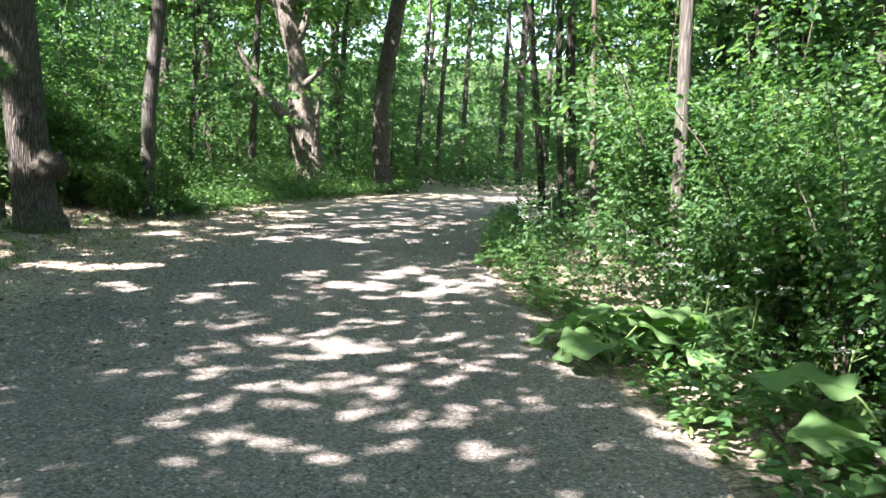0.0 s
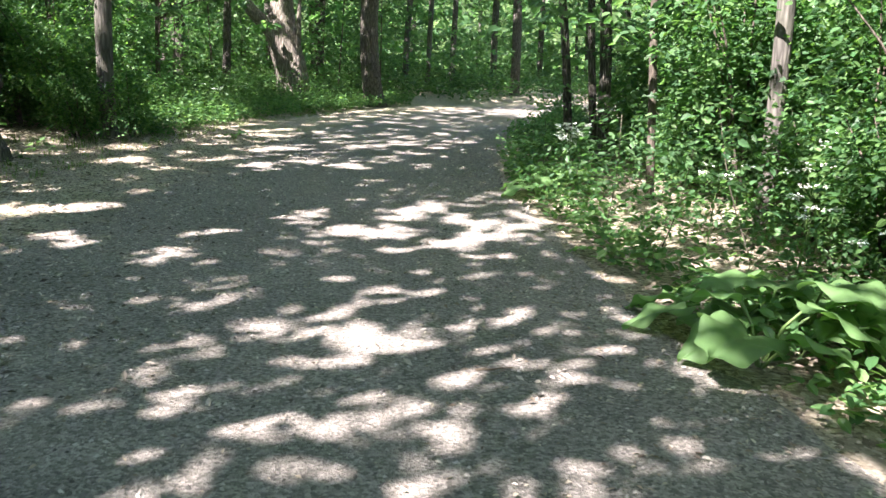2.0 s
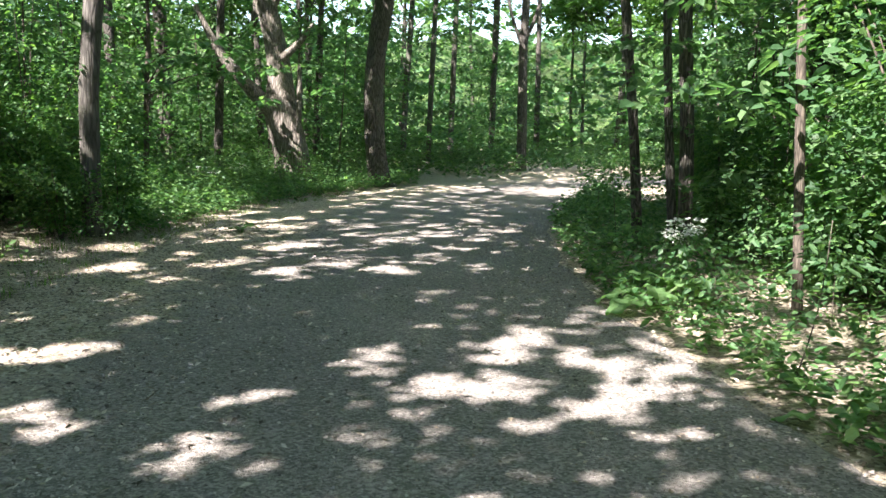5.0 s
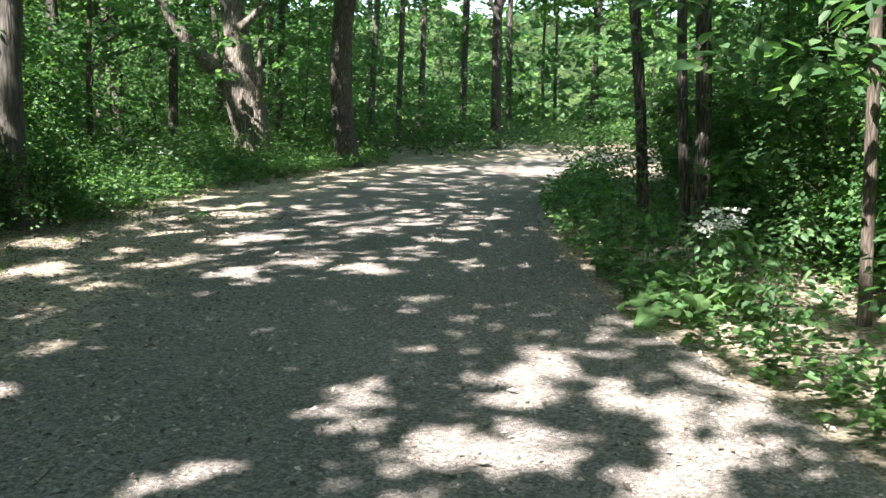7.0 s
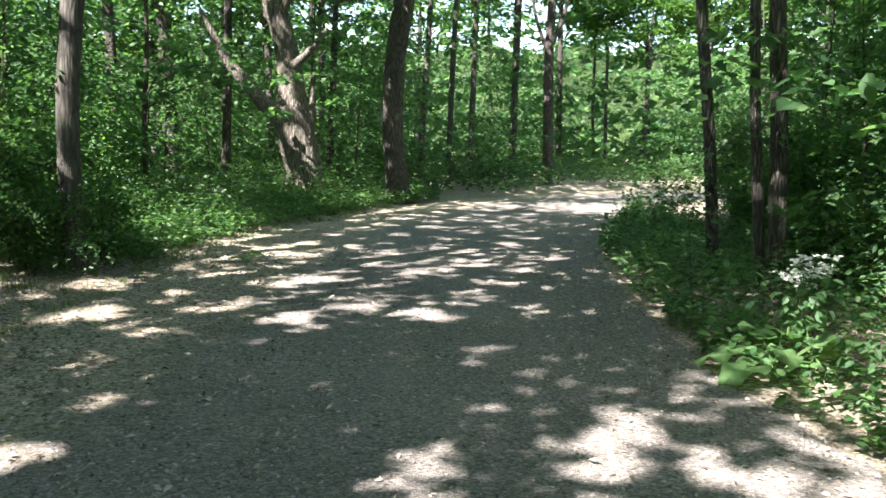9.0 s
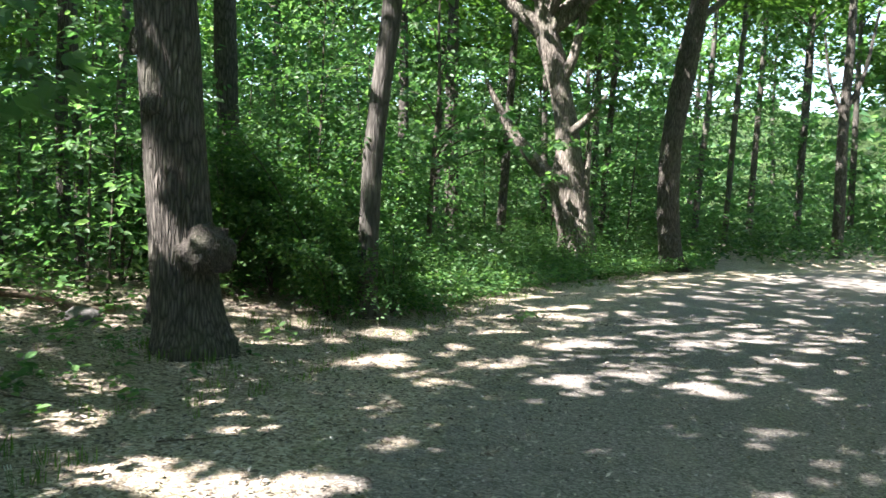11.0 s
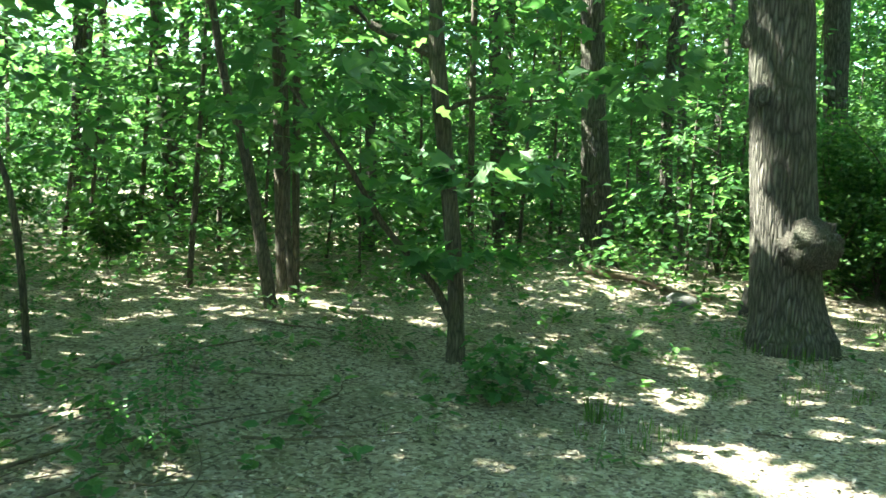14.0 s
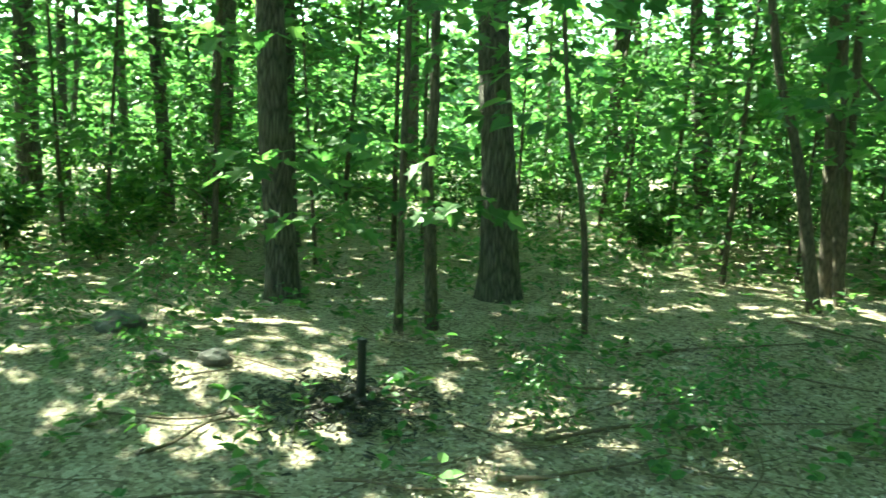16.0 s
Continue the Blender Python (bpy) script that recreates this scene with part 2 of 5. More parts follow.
def thing(name, x, y, z, label, category, group="", kind=""):
    ob = new(name)
    ob.empty_display_size = 0.2
    ob.location = (x, y, z)
    return tagged(ob, label, category, group, kind)


def spline(points, step):
    """Points (x, y, z, r) laid smoothly through the given ones."""
    pts = np.array(points, float)
    n = len(pts)
    if n == 2:
        k = max(2, int(np.linalg.norm(pts[1, :3] - pts[0, :3]) / step))
        return np.array([pts[0] + (pts[1] - pts[0]) * i / k for i in range(k + 1)])
    out = []
    for i in range(n - 1):
        p0, p1, p2, p3 = pts[max(i - 1, 0)], pts[i], pts[i + 1], pts[min(i + 2, n - 1)]
        k = max(1, int(np.linalg.norm(p2[:3] - p1[:3]) / step))
        for j in range(k):
            t = j / k
            out.append(0.5 * (2 * p1 + (p2 - p0) * t + (2 * p0 - 5 * p1 + 4 * p2 - p3) * t * t + (3 * p1 - p0 - 3 * p2 + p3) * t ** 3))
    out.append(pts[-1])
    return np.array(out)


def tube(points, sides, step, rough=0.0, flare=0.0, seed=0.0):
    """A tapered, uneven tube along points; flare widens its foot into root swellings."""
    pts = spline(points, step)
    verts, faces = [], []
    ang = np.arange(sides) * 2 * math.pi / sides
    for i, (x, y, z, r) in enumerate(pts):
        a = pts[max(i - 1, 0), :3]
        b = pts[min(i + 1, len(pts) - 1), :3]
        d = Vector(b - a).normalized()
        u = d.orthogonal().normalized() if abs(d.z) < 0.5 else Vector((0, 1, 0)).cross(d).normalized()
        w = d.cross(u)
        h = z - pts[0, 2]
        for t in ang:
            k = 1.0
            if rough:
                twist = t + 0.15 * h
                ridge = noise.noise(Vector((math.cos(twist) * 5 + seed, math.sin(twist) * 5, h * 0.9)))
                lump = noise.noise(Vector((math.cos(t) * 1.2, math.sin(t) * 1.2 + seed, h * 0.7)))
                k += rough * (1.1 * ridge + 1.3 * lump)
            if flare:
                lobe = 0.55 + 0.45 * math.sin(5 * t + seed) * math.sin(2 * t + 1 + seed)
                k += flare * lobe * math.exp(-max(h - 0.16, 0) / 0.16)
            verts.append(tuple(Vector((x, y, z)) + (u * math.cos(t) + w * math.sin(t)) * (r * k)))
    for i in range(len(pts) - 1):
        for j in range(sides):
            a, b = i * sides + j, i * sides + (j + 1) % sides
            faces.append((a, b, b + sides, a + sides))
    n = len(verts) - sides
    faces.append(tuple(range(n, n + sides)))
    return verts, faces


def join(pieces):
    verts, faces = [], []
    for v, f in pieces:
        o = len(verts)
        verts += list(v)
        faces += [tuple(i + o for i in q) for q in f]
    return verts, faces


def unit(v):
    return v / np.maximum(np.linalg.norm(v, axis=1, keepdims=True), 1e-9)


# blade outlines, half a leaf each: along the midrib, and out from it
KITE = [(0.4, 0.3)]
OVAL = [(0.22, 0.26), (0.62, 0.27)]
LOBED = [(0.02, 0.2), (0.16, 0.5), (0.34, 0.27), (0.62, 0.5), (0.68, 0.17)]
NARROW = [(0.3, 0.14), (0.65, 0.12)]


def leaf_mesh(name, base, axis, normal, size, mat, half=OVAL, fold=0.25, droop=0.12):
    """Many leaves at once: base points, ways along the midrib, face normals and lengths."""
    base, axis, size = np.asarray(base, float), unit(np.asarray(axis, float)), np.asarray(size, float)[:, None]
    side = unit(np.cross(np.asarray(normal, float), axis))
    up = np.cross(axis, side)
    n, k = len(base), len(half)
    rows = [base, base + size * (axis - droop * up)]
    for s in (1, -1):
        for a, o in half:
            rows.append(base + size * (axis * a + side * (s * o) + up * (fold * o - droop * a * a)))
    verts = np.stack(rows, 1).reshape(-1, 3)
    m = 2 + 2 * k
    off = np.arange(n)[:, None] * m
    left = np.array([[0] + list(range(2, 2 + k)) + [1]])
    right = np.array([[0, 1] + list(range(1 + 2 * k, 1 + k, -1))])
    faces = np.concatenate([off + left[:, ::-1], off + right[:, ::-1]], 0)
    return mesh(name, verts, faces, mat)


def spray_points(r, centre, radius, flat, count, size, tilt=0.45):
    """Leaves of one flat spray round a centre: base, axis, normal, size."""
    a = r.uniform(0, 2 * np.pi, count)
    d = radius * np.sqrt(r.uniform(0.03, 1, count))
    p = np.stack([np.cos(a) * d, np.sin(a) * d, r.normal(0, flat, count) - 0.16 * d * d / max(radius, 0.1)], 1) + centre
    ax = np.stack([np.cos(a) + r.normal(0, 0.5, count), np.sin(a) + r.normal(0, 0.5, count), r.normal(-0.25, 0.3, count)], 1)
    nm = np.stack([r.normal(0, tilt, count), r.normal(0, tilt, count), np.ones(count)], 1)
    return p, ax, nm, size * r.uniform(0.6, 1.25, count)


def gather(lists):
    return [np.concatenate(c) for c in zip(*lists)]


# ---------------------------------------------------------------- ground and path
def spread(lo, hi, step, far):
    near = list(np.arange(lo, hi + 1e-6, step))
    s, a, b = step, near[0], near[-1]
    before, after = [], []
    while b < far:
        s *= 1.35
        a, b = a - s, b + s
        before.append(a)
        after.append(b)
    return np.array(before[::-1] + near + after)


def build_ground():
    xs, ys = spread(-16, 12, 0.16, 600), spread(-6, 36, 0.2, 600)
    gx, gy = np.meshgrid(xs, ys)
    z = ground_z(gx, gy)
    z = z + 0.012 * np.sin(gx * 9.1 + 3 * np.sin(gy * 2.3)) * np.sin(gy * 8.3 + 2 * np.sin(gx * 1.9)) * (np.abs(gx) < 40)
    inside = (gx > edge_at(gy, 0) + 0.5) & (gx < edge_at(gy, 1) - 0.5) & (gy < 33)
    z = np.where(inside, z - 0.06, z)
    verts = np.stack([gx, gy, z], -1).reshape(-1, 3)
    nx, ny = len(xs), len(ys)
    i = (np.arange(ny - 1)[:, None] * nx + np.arange(nx - 1)[None, :]).reshape(-1)
    faces = np.stack([i, i + 1, i + nx + 1, i + nx], 1)
    ob = new("ground", mesh("ground", verts, faces, M_GROUND, True))
    tagged(ob, "woodland floor of dry leaves, chips and bare soil", "ground", kind="structure")


def build_path():
    st = np.array(STATIONS, float)
    t = np.linspace(0, len(st) - 1, 420)
    rows = np.stack([np.interp(t, np.arange(len(st)), st[:, c]) for c in range(4)], 1)
    cols = np.linspace(0, 1, 41)
    verts, verge = [], []
    for i, (lx, ly, rx, ry) in enumerate(rows):
        wl = 0.22 * noise.noise(Vector((ly * 0.8, 3.1, 0))) + 0.1 * noise.noise(Vector((ly * 3.3, 7.7, 0)))
        wr = 0.14 * noise.noise(Vector((ry * 0.9, 11.3, 0))) + 0.07 * noise.noise(Vector((ry * 3.7, 5.2, 0)))
        for c in cols:
            x = lx + wl + (rx + wr - lx - wl) * c
            y = ly + (ry - ly) * c
            w = math.hypot(rx - lx, ry - ly)
            dl, dr = c * w, (1 - c) * w
            dip = 0.05 * math.exp(-min(dl, dr) / 0.06)
            z = gz(x, y) + 0.022 - dip + 0.006 * noise.noise(Vector((x * 2.2, y * 2.2, 0)))
            verts.append((x, y, z))
            verge.append(max(0.75 * math.exp(-(dl / 1.9) ** 2), 0.45 * math.exp(-dr / 0.15)))
    n = len(cols)
    faces = [(i * n + j, i * n + j + 1, (i + 1) * n + j + 1, (i + 1) * n + j) for i in range(len(rows) - 1) for j in range(n - 1)]
    me = mesh("path", verts, faces, M_PATH, True)
    attr = me.attributes.new("verge", "FLOAT", "POINT")
    attr.data.foreach_set("value", verge)
    tagged(new("path", me), "wide grey crushed-gravel path bending through the wood", "path", kind="structure")


build_ground()
build_path()


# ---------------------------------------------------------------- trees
# gaps cut into the leaves to let sun onto chosen ground: the middle and half-widths of the sunny ground below each as
# the sun stands, and how open it is
SUN_CUTS = [(-3.2, 20.6, 1.3, 3.6, 0.8), (-1.8, 14.2, 2.6, 0.7, 0.65), (-2.2, 15.7, 1.9, 0.55, 0.65), (-2.6, 10.6, 0.9, 0.4, 0.8), (0.75, 10.3, 1.15, 1.0, 0.5),
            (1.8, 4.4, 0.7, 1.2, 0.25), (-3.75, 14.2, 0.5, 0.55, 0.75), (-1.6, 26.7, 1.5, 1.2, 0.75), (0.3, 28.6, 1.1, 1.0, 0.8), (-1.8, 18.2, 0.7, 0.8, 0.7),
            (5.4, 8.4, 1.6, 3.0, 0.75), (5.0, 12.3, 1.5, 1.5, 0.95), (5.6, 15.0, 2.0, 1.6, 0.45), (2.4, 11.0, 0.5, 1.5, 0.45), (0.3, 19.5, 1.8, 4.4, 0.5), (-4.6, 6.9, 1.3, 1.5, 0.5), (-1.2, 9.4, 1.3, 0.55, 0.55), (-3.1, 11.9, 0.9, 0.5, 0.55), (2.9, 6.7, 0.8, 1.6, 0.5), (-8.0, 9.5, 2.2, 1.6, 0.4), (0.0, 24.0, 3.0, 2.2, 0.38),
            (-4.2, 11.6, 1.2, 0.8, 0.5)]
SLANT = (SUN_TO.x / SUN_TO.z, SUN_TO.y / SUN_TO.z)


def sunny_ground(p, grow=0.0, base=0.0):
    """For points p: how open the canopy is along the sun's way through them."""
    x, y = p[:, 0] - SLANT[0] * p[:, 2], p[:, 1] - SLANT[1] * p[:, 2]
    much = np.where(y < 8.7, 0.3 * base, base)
    for ox, oy, rx, ry, k in SUN_CUTS:
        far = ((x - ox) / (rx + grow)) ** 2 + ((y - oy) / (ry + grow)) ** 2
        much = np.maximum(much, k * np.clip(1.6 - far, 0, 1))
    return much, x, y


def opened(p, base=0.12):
    """Which of the points p lie in the small gaps cut for the sun to shine through."""
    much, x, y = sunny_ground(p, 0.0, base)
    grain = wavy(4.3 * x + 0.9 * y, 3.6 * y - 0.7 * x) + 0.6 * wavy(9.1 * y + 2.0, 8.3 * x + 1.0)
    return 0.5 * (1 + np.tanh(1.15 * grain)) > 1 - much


def crown_mesh(seed, radius, height, clumps, leaves, size, mat=None, half=KITE, middle=None):
    """An uneven crown: leafy clumps at the ends of boughs, with gaps between them. Its origin is its middle."""
    r = np.random.default_rng(seed)
    lists = []
    for _ in range(clumps):
        a, e = r.uniform(0, 2 * np.pi), r.uniform(-0.9, 1)
        d = r.uniform(0.45, 1.0)
        c = np.array([math.cos(a) * radius * d * math.sqrt(1 - 0.7 * e * e), math.sin(a) * radius * d * math.sqrt(1 - 0.7 * e * e), e * height * 0.5])
        lists.append(spray_points(r, c, r.uniform(0.55, 1.15), 0.18, leaves, size, 0.45))
    b, a, n, s = gather(lists)
    # leave out leaves that stand between the sun and the chosen sunny spots
    if middle is not None:
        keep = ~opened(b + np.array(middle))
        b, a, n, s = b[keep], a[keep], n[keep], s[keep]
    return leaf_mesh("crown", b, a, n, s, mat or M_CROWN, half)


CROWNS = [crown_mesh(40 + i, 3.2, 4.2, 34, 54, 0.32) for i in range(6)]


def tree(label, points, height, bark=M_BARK, sides=20, step=0.12, rough=0.05, flare=0.5, limbs=(), crown=True, spreading=False, fullness=1.0, name="tree", group="", category="tree"):
    """A tree from the axis of its trunk (x, y, z, r); the top runs on to the given height and carries boughs and a crown."""
    pts = [tuple(p) for p in points]
    bx, by, br = pts[0][0], pts[0][1], pts[0][3]
    bz = gz(bx, by)
    top = Vector(pts[-1][:3])
    lean = (top - Vector(pts[0][:3])) / max(pts[-1][2] - pts[0][2], 0.5)
    if height > pts[-1][2] + 0.5:
        k = height - pts[-1][2]
        for f, g in ((0.35, 0.8), (0.7, 0.55), (1.0, 0.25)):
            pts.append((top.x + lean.x * k * f * 0.7, top.y + lean.y * k * f * 0.7, pts[len(points) - 1][2] + k * f, points[-1][3] * g))
    root = thing(name, bx, by, bz, label, category, group)
    local = [(x - bx, y - by, z - bz - (0.22 if i == 0 else 0), r) for i, (x, y, z, r) in enumerate(pts)]
    v, f = tube(local, sides, step, rough, flare, bx * 3.1 + by)
    part("trunk", mesh("trunk", v, f, bark, True), root)
    for limb in limbs:
        loc = [(x - bx, y - by, z - bz, r) for x, y, z, r in limb]
        v, f = tube(loc, max(7, sides // 2), 0.15, rough * 0.7, 0, by)
        part("limb", mesh("limb", v, f, bark, True), root)
    if crown:
        tip = Vector(local[-1][:3])
        for i in range(4):
            a = rnd.uniform(0, 6.28)
            z0 = tip.z * rnd.uniform(0.6, 0.8)
            ax = Vector((local[-2][0], local[-2][1], 0)) * (z0 / max(local[-2][2], 1))
            rr = br * 0.3
            bough = [(ax.x, ax.y, z0, rr), (ax.x + math.cos(a) * 1.2, ax.y + math.sin(a) * 1.2, z0 + 0.9, rr * 0.6),
                     (ax.x + math.cos(a) * 2.3, ax.y + math.sin(a) * 2.3, z0 + 1.5, rr * 0.25)]
            v, f = tube(bough, 6, 0.5)
            part("limb", mesh("limb", v, f, bark, True), root)
        k = rnd.uniform(0.9, 1.2) * fullness
        if bx > 150:
            c = part("crown", rnd.choice(CROWNS), root)
            c.rotation_euler = (0, 0, rnd.uniform(0, 6.28))
            c.scale = (k, k, k)
        else:
            size = (5.0 * k, 3.2 * k, 155) if spreading else (3.1 * k, 4.2 * k, 30)
            c = part("crown", crown_mesh(int(bx * 90 + by * 17) % 9000, *size, 44, 0.27 if spreading else 0.32, middle=(bx + tip.x, by + tip.y, bz + tip.z - 1.3)), root)
        c.location = (tip.x, tip.y, tip.z - 1.3)
    return root


KEY = []          # feet of the main trees, which stand in plain sight
placed = []       # feet of all that grows here


def key_tree(label, points, height=12.0, main=True, **kw):
    placed.append((points[0][0], points[0][1]))
    if main:
        KEY.append((points[0][0], points[0][1]))
    return tree(label, points, height, **kw)


burl_tree = key_tree("old deeply furrowed tree with a big round burl beside the path",
                     [(-4.32, 13.52, 0.2, 0.31), (-4.38, 13.49, 0.58, 0.285), (-4.45, 13.45, 1.42, 0.265), (-4.52, 13.41, 2.25, 0.262), (-4.57, 13.38, 3.11, 0.255)],
                     10, spreading=True, sides=72, step=0.05, rough=0.055, flare=0.35)


def lump(name, x, y, z, radii, seed, parent, mat, label=""):
    bm = bmesh.new()
    bmesh.ops.create_icosphere(bm, subdivisions=4, radius=1.0)
    for v in bm.verts:
        p = v.co.copy()
        k = 1 + 0.24 * noise.noise(p * 1.2 + Vector((seed, 0, 0))) + 0.16 * noise.noise(p * 3.0) + 0.12 * noise.noise(p * 7) + 0.07 * noise.noise(p * 19)
        p.z = max(p.z, -0.72)
        v.co = Vector((p.x * radii[0], p.y * radii[1], p.z * radii[2])) * k
    me = bpy.data.meshes.new(name)
    bm.to_mesh(me)
    bm.free()
    me.materials.append(mat)
    me.polygons.foreach_set("use_smooth", [True] * len(me.polygons))
    ob = part(name, me, parent, label)
    ob.location = Vector((x, y, z)) - parent.location
    return ob


lump("burl", -4.19, 13.42, 0.98, (0.275, 0.27, 0.235), 2.0, burl_tree, M_BURL, "rough dark rounded burl growing out of the trunk")
lump("knot", -4.72, 13.26, 2.72, (0.1, 0.1, 0.13), 5.0, burl_tree, M_BARK, "small bark-covered knot")
lump("knot", -4.55, 13.16, 2.2, (0.09, 0.05, 0.11), 8.0, burl_tree, M_BARK, "small bark-covered knot")

blazed = key_tree("smooth grey leaning tree with a small white paint mark",
                  [(-3.73, 16.43, 0.1, 0.125), (-3.73, 16.43, 1.13, 0.12), (-3.71, 16.44, 2.01, 0.12), (-3.62, 16.47, 3.01, 0.12), (-3.54, 16.49, 3.81, 0.118)],
                  10, spreading=True, fullness=0.7, bark=M_SMOOTH, sides=32, step=0.08, rough=0.02)
pv, pf = [], []
for iz in range(5):
    for ia in range(5):
        t = math.atan2(-0.94, 0.33) - 0.1 + (ia - 2) * 0.075 * (1 - 0.2 * abs(iz - 2))
        pv.append((math.cos(t) * 0.128, math.sin(t) * 0.128, 0.75 + iz * 0.017 + 0.008 * math.sin(3 * ia)))
pf = [(i * 5 + j, i * 5 + j + 1, i * 5 + j + 6, i * 5 + j + 5) for i in range(4) for j in range(4)]
blaze = part("paint_mark", mesh("paint_mark", pv, pf, M_PAINT), blazed, "faded white paint blaze")

key_tree("pale scarred forked tree with a stout low limb at the bend",
         [(-2.1, 25.99, 0.1, 0.45), (-2.17, 25.97, 0.95, 0.41), (-2.36, 25.96, 1.8, 0.38), (-2.42, 25.95, 2.7, 0.28), (-2.56, 25.95, 3.6, 0.25), (-2.78, 25.95, 4.5, 0.25), (-3.0, 25.95, 5.25, 0.24)],
         8.5, bark=M_PALE, sides=40, step=0.08, rough=0.12,
         limbs=[[(-2.98, 25.95, 5.1, 0.2), (-3.44, 25.9, 5.6, 0.18), (-3.95, 25.85, 6.0, 0.15), (-5.0, 25.7, 7.2, 0.09)],
                [(-3.0, 25.95, 5.15, 0.18), (-2.68, 25.95, 5.66, 0.16), (-2.38, 25.97, 6.0, 0.14), (-1.6, 26.1, 7.4, 0.08)],
                [(-2.62, 25.9, 4.15, 0.13), (-2.4, 25.85, 4.6, 0.11), (-2.26, 25.85, 5.2, 0.09), (-2.12, 25.85, 6.1, 0.08), (-2.0, 25.9, 7.4, 0.04)],
                [(-2.4, 25.9, 1.6, 0.25), (-2.72, 25.88, 1.98, 0.2), (-3.05, 25.85, 2.3, 0.16), (-3.45, 25.8, 2.78, 0.13), (-3.8, 25.8, 3.2, 0.1), (-4.3, 25.8, 4.2, 0.05)],
                [(-2.45, 25.8, 2.95, 0.12), (-2.1, 25.75, 3.25, 0.09), (-1.85, 25.75, 3.5, 0.07), (-1.6, 25.75, 3.85, 0.03)]])
key_tree("thin dead stem standing beside the pale forked tree",
         [(-2.01, 25.7, 0.1, 0.08), (-1.96, 25.7, 1.23, 0.07), (-1.93, 25.72, 2.24, 0.06), (-1.9, 25.75, 2.9, 0.02)], 2.9, bark=M_PALE, sides=10, crown=False, name="dead_stem")
key_tree("dark rough-barked tree curving upward at the path bend",
         [(-0.02, 26.8, 0.05, 0.28), (-0.17, 26.8, 1.29, 0.25), (-0.18, 26.8, 2.83, 0.24), (0.06, 26.8, 4.6, 0.235), (0.29, 26.79, 6.1, 0.2)], 9.2, spreading=True, sides=30, rough=0.06)
key_tree("slender dark tree standing beyond the bend of the path",
         [(4.69, 33.45, 0.0, 0.18), (4.68, 33.45, 1.9, 0.16), (4.65, 33.45, 4.01, 0.15), (4.71, 33.44, 5.94, 0.125)], 13, sides=16,
         limbs=[[(4.65, 33.45, 4.3, 0.08), (5.1, 33.4, 5.4, 0.06), (5.4, 33.4, 7.2, 0.04)], [(4.65, 33.45, 4.1, 0.07), (4.2, 33.4, 5.3, 0.05), (4.0, 33.4, 6.6, 0.03)]])
key_tree("dark straight tree behind the thicket", [(-8.1, 21.2, 0.1, 0.22), (-8.15, 21.15, 2.1, 0.2), (-8.25, 21.1, 4.6, 0.2)], 14, sides=20, fullness=0.7)
key_tree("stout rough-barked tree deeper in the wood",
         [(-8.64, 15.84, 0.12, 0.25), (-8.69, 15.79, 1.0, 0.225), (-8.78, 15.7, 2.6, 0.17), (-8.85, 15.64, 4.17, 0.165)], 14.5, fullness=0.8, sides=32, step=0.08, rough=0.05)
key_tree("young crooked maple with low forked stems",
         [(-5.31, 10.63, 0.12, 0.064), (-5.32, 10.61, 0.58, 0.058), (-5.35, 10.58, 1.02, 0.062), (-5.39, 10.52, 1.61, 0.058), (-5.44, 10.46, 2.23, 0.064), (-5.46, 10.43, 2.76, 0.046)],
         5.5, bark=M_THIN, sides=18, step=0.06, rough=0.04, flare=0.4, crown=False,
         limbs=[[(-5.44, 10.46, 2.3, 0.042), (-5.6, 10.3, 2.4, 0.037), (-5.75, 10.1, 2.5, 0.033), (-5.84, 9.98, 2.63, 0.029), (-5.93, 9.86, 2.8, 0.025), (-6.2, 9.5, 3.4, 0.012)],
                [(-5.32, 10.6, 0.35, 0.034), (-5.43, 10.5, 0.62, 0.03), (-5.55, 10.35, 0.84, 0.025), (-5.68, 10.18, 1.08, 0.025), (-5.8, 10.0, 1.43, 0.021), (-5.92, 9.86, 1.69, 0.018), (-6.15, 9.6, 2.1, 0.01)],
                [(-5.4, 10.5, 1.9, 0.02), (-5.33, 10.62, 1.98, 0.017), (-5.22, 10.78, 2.03, 0.014), (-5.07, 10.98, 2.0, 0.01), (-4.8, 11.3, 2.05, 0.005)]])
BOUGHS = [(-3.5, 22.3, 3.1, 0.6), (-3.2, 22.5, 2.8, 0.5), (-4.0, 22.3, 2.75, 0.65), (-4.7, 22.2, 2.6, 0.65), (-5.1, 22.4, 3.5, 0.7), (-3.1, 22.7, 2.5, 0.4), (-4.3, 22.6, 4.2, 0.6), (-4.9, 22.8, 4.8, 0.7), (-4.4, 22.1, 2.2, 0.45)]
key_tree("young maple with sunlit layered boughs before the pale tree",
         [(-4.75, 22.9, 0.1, 0.06), (-4.7, 22.85, 1.8, 0.05), (-4.6, 22.8, 3.4, 0.04), (-4.65, 22.8, 4.8, 0.025)], 5.6, bark=M_THIN, sides=12, step=0.15, rough=0.04, crown=False, main=False,
         limbs=[[(-4.65, 22.82, z - 0.5, 0.018), ((x - 4.6) * 0.5, (y + 22.8) * 0.5, z - 0.1, 0.013), (x, y, z, 0.006)] for x, y, z, _ in BOUGHS])
key_tree("tall dark tree with sunlit flank in the wood",
         [(-8.01, 7.52, 0.12, 0.195), (-8.01, 7.48, 0.75, 0.165), (-8.02, 7.43, 1.56, 0.15), (-8.03, 7.36, 2.44, 0.137)], 9.8, spreading=True, fullness=0.76, sides=32, step=0.08, rough=0.05)
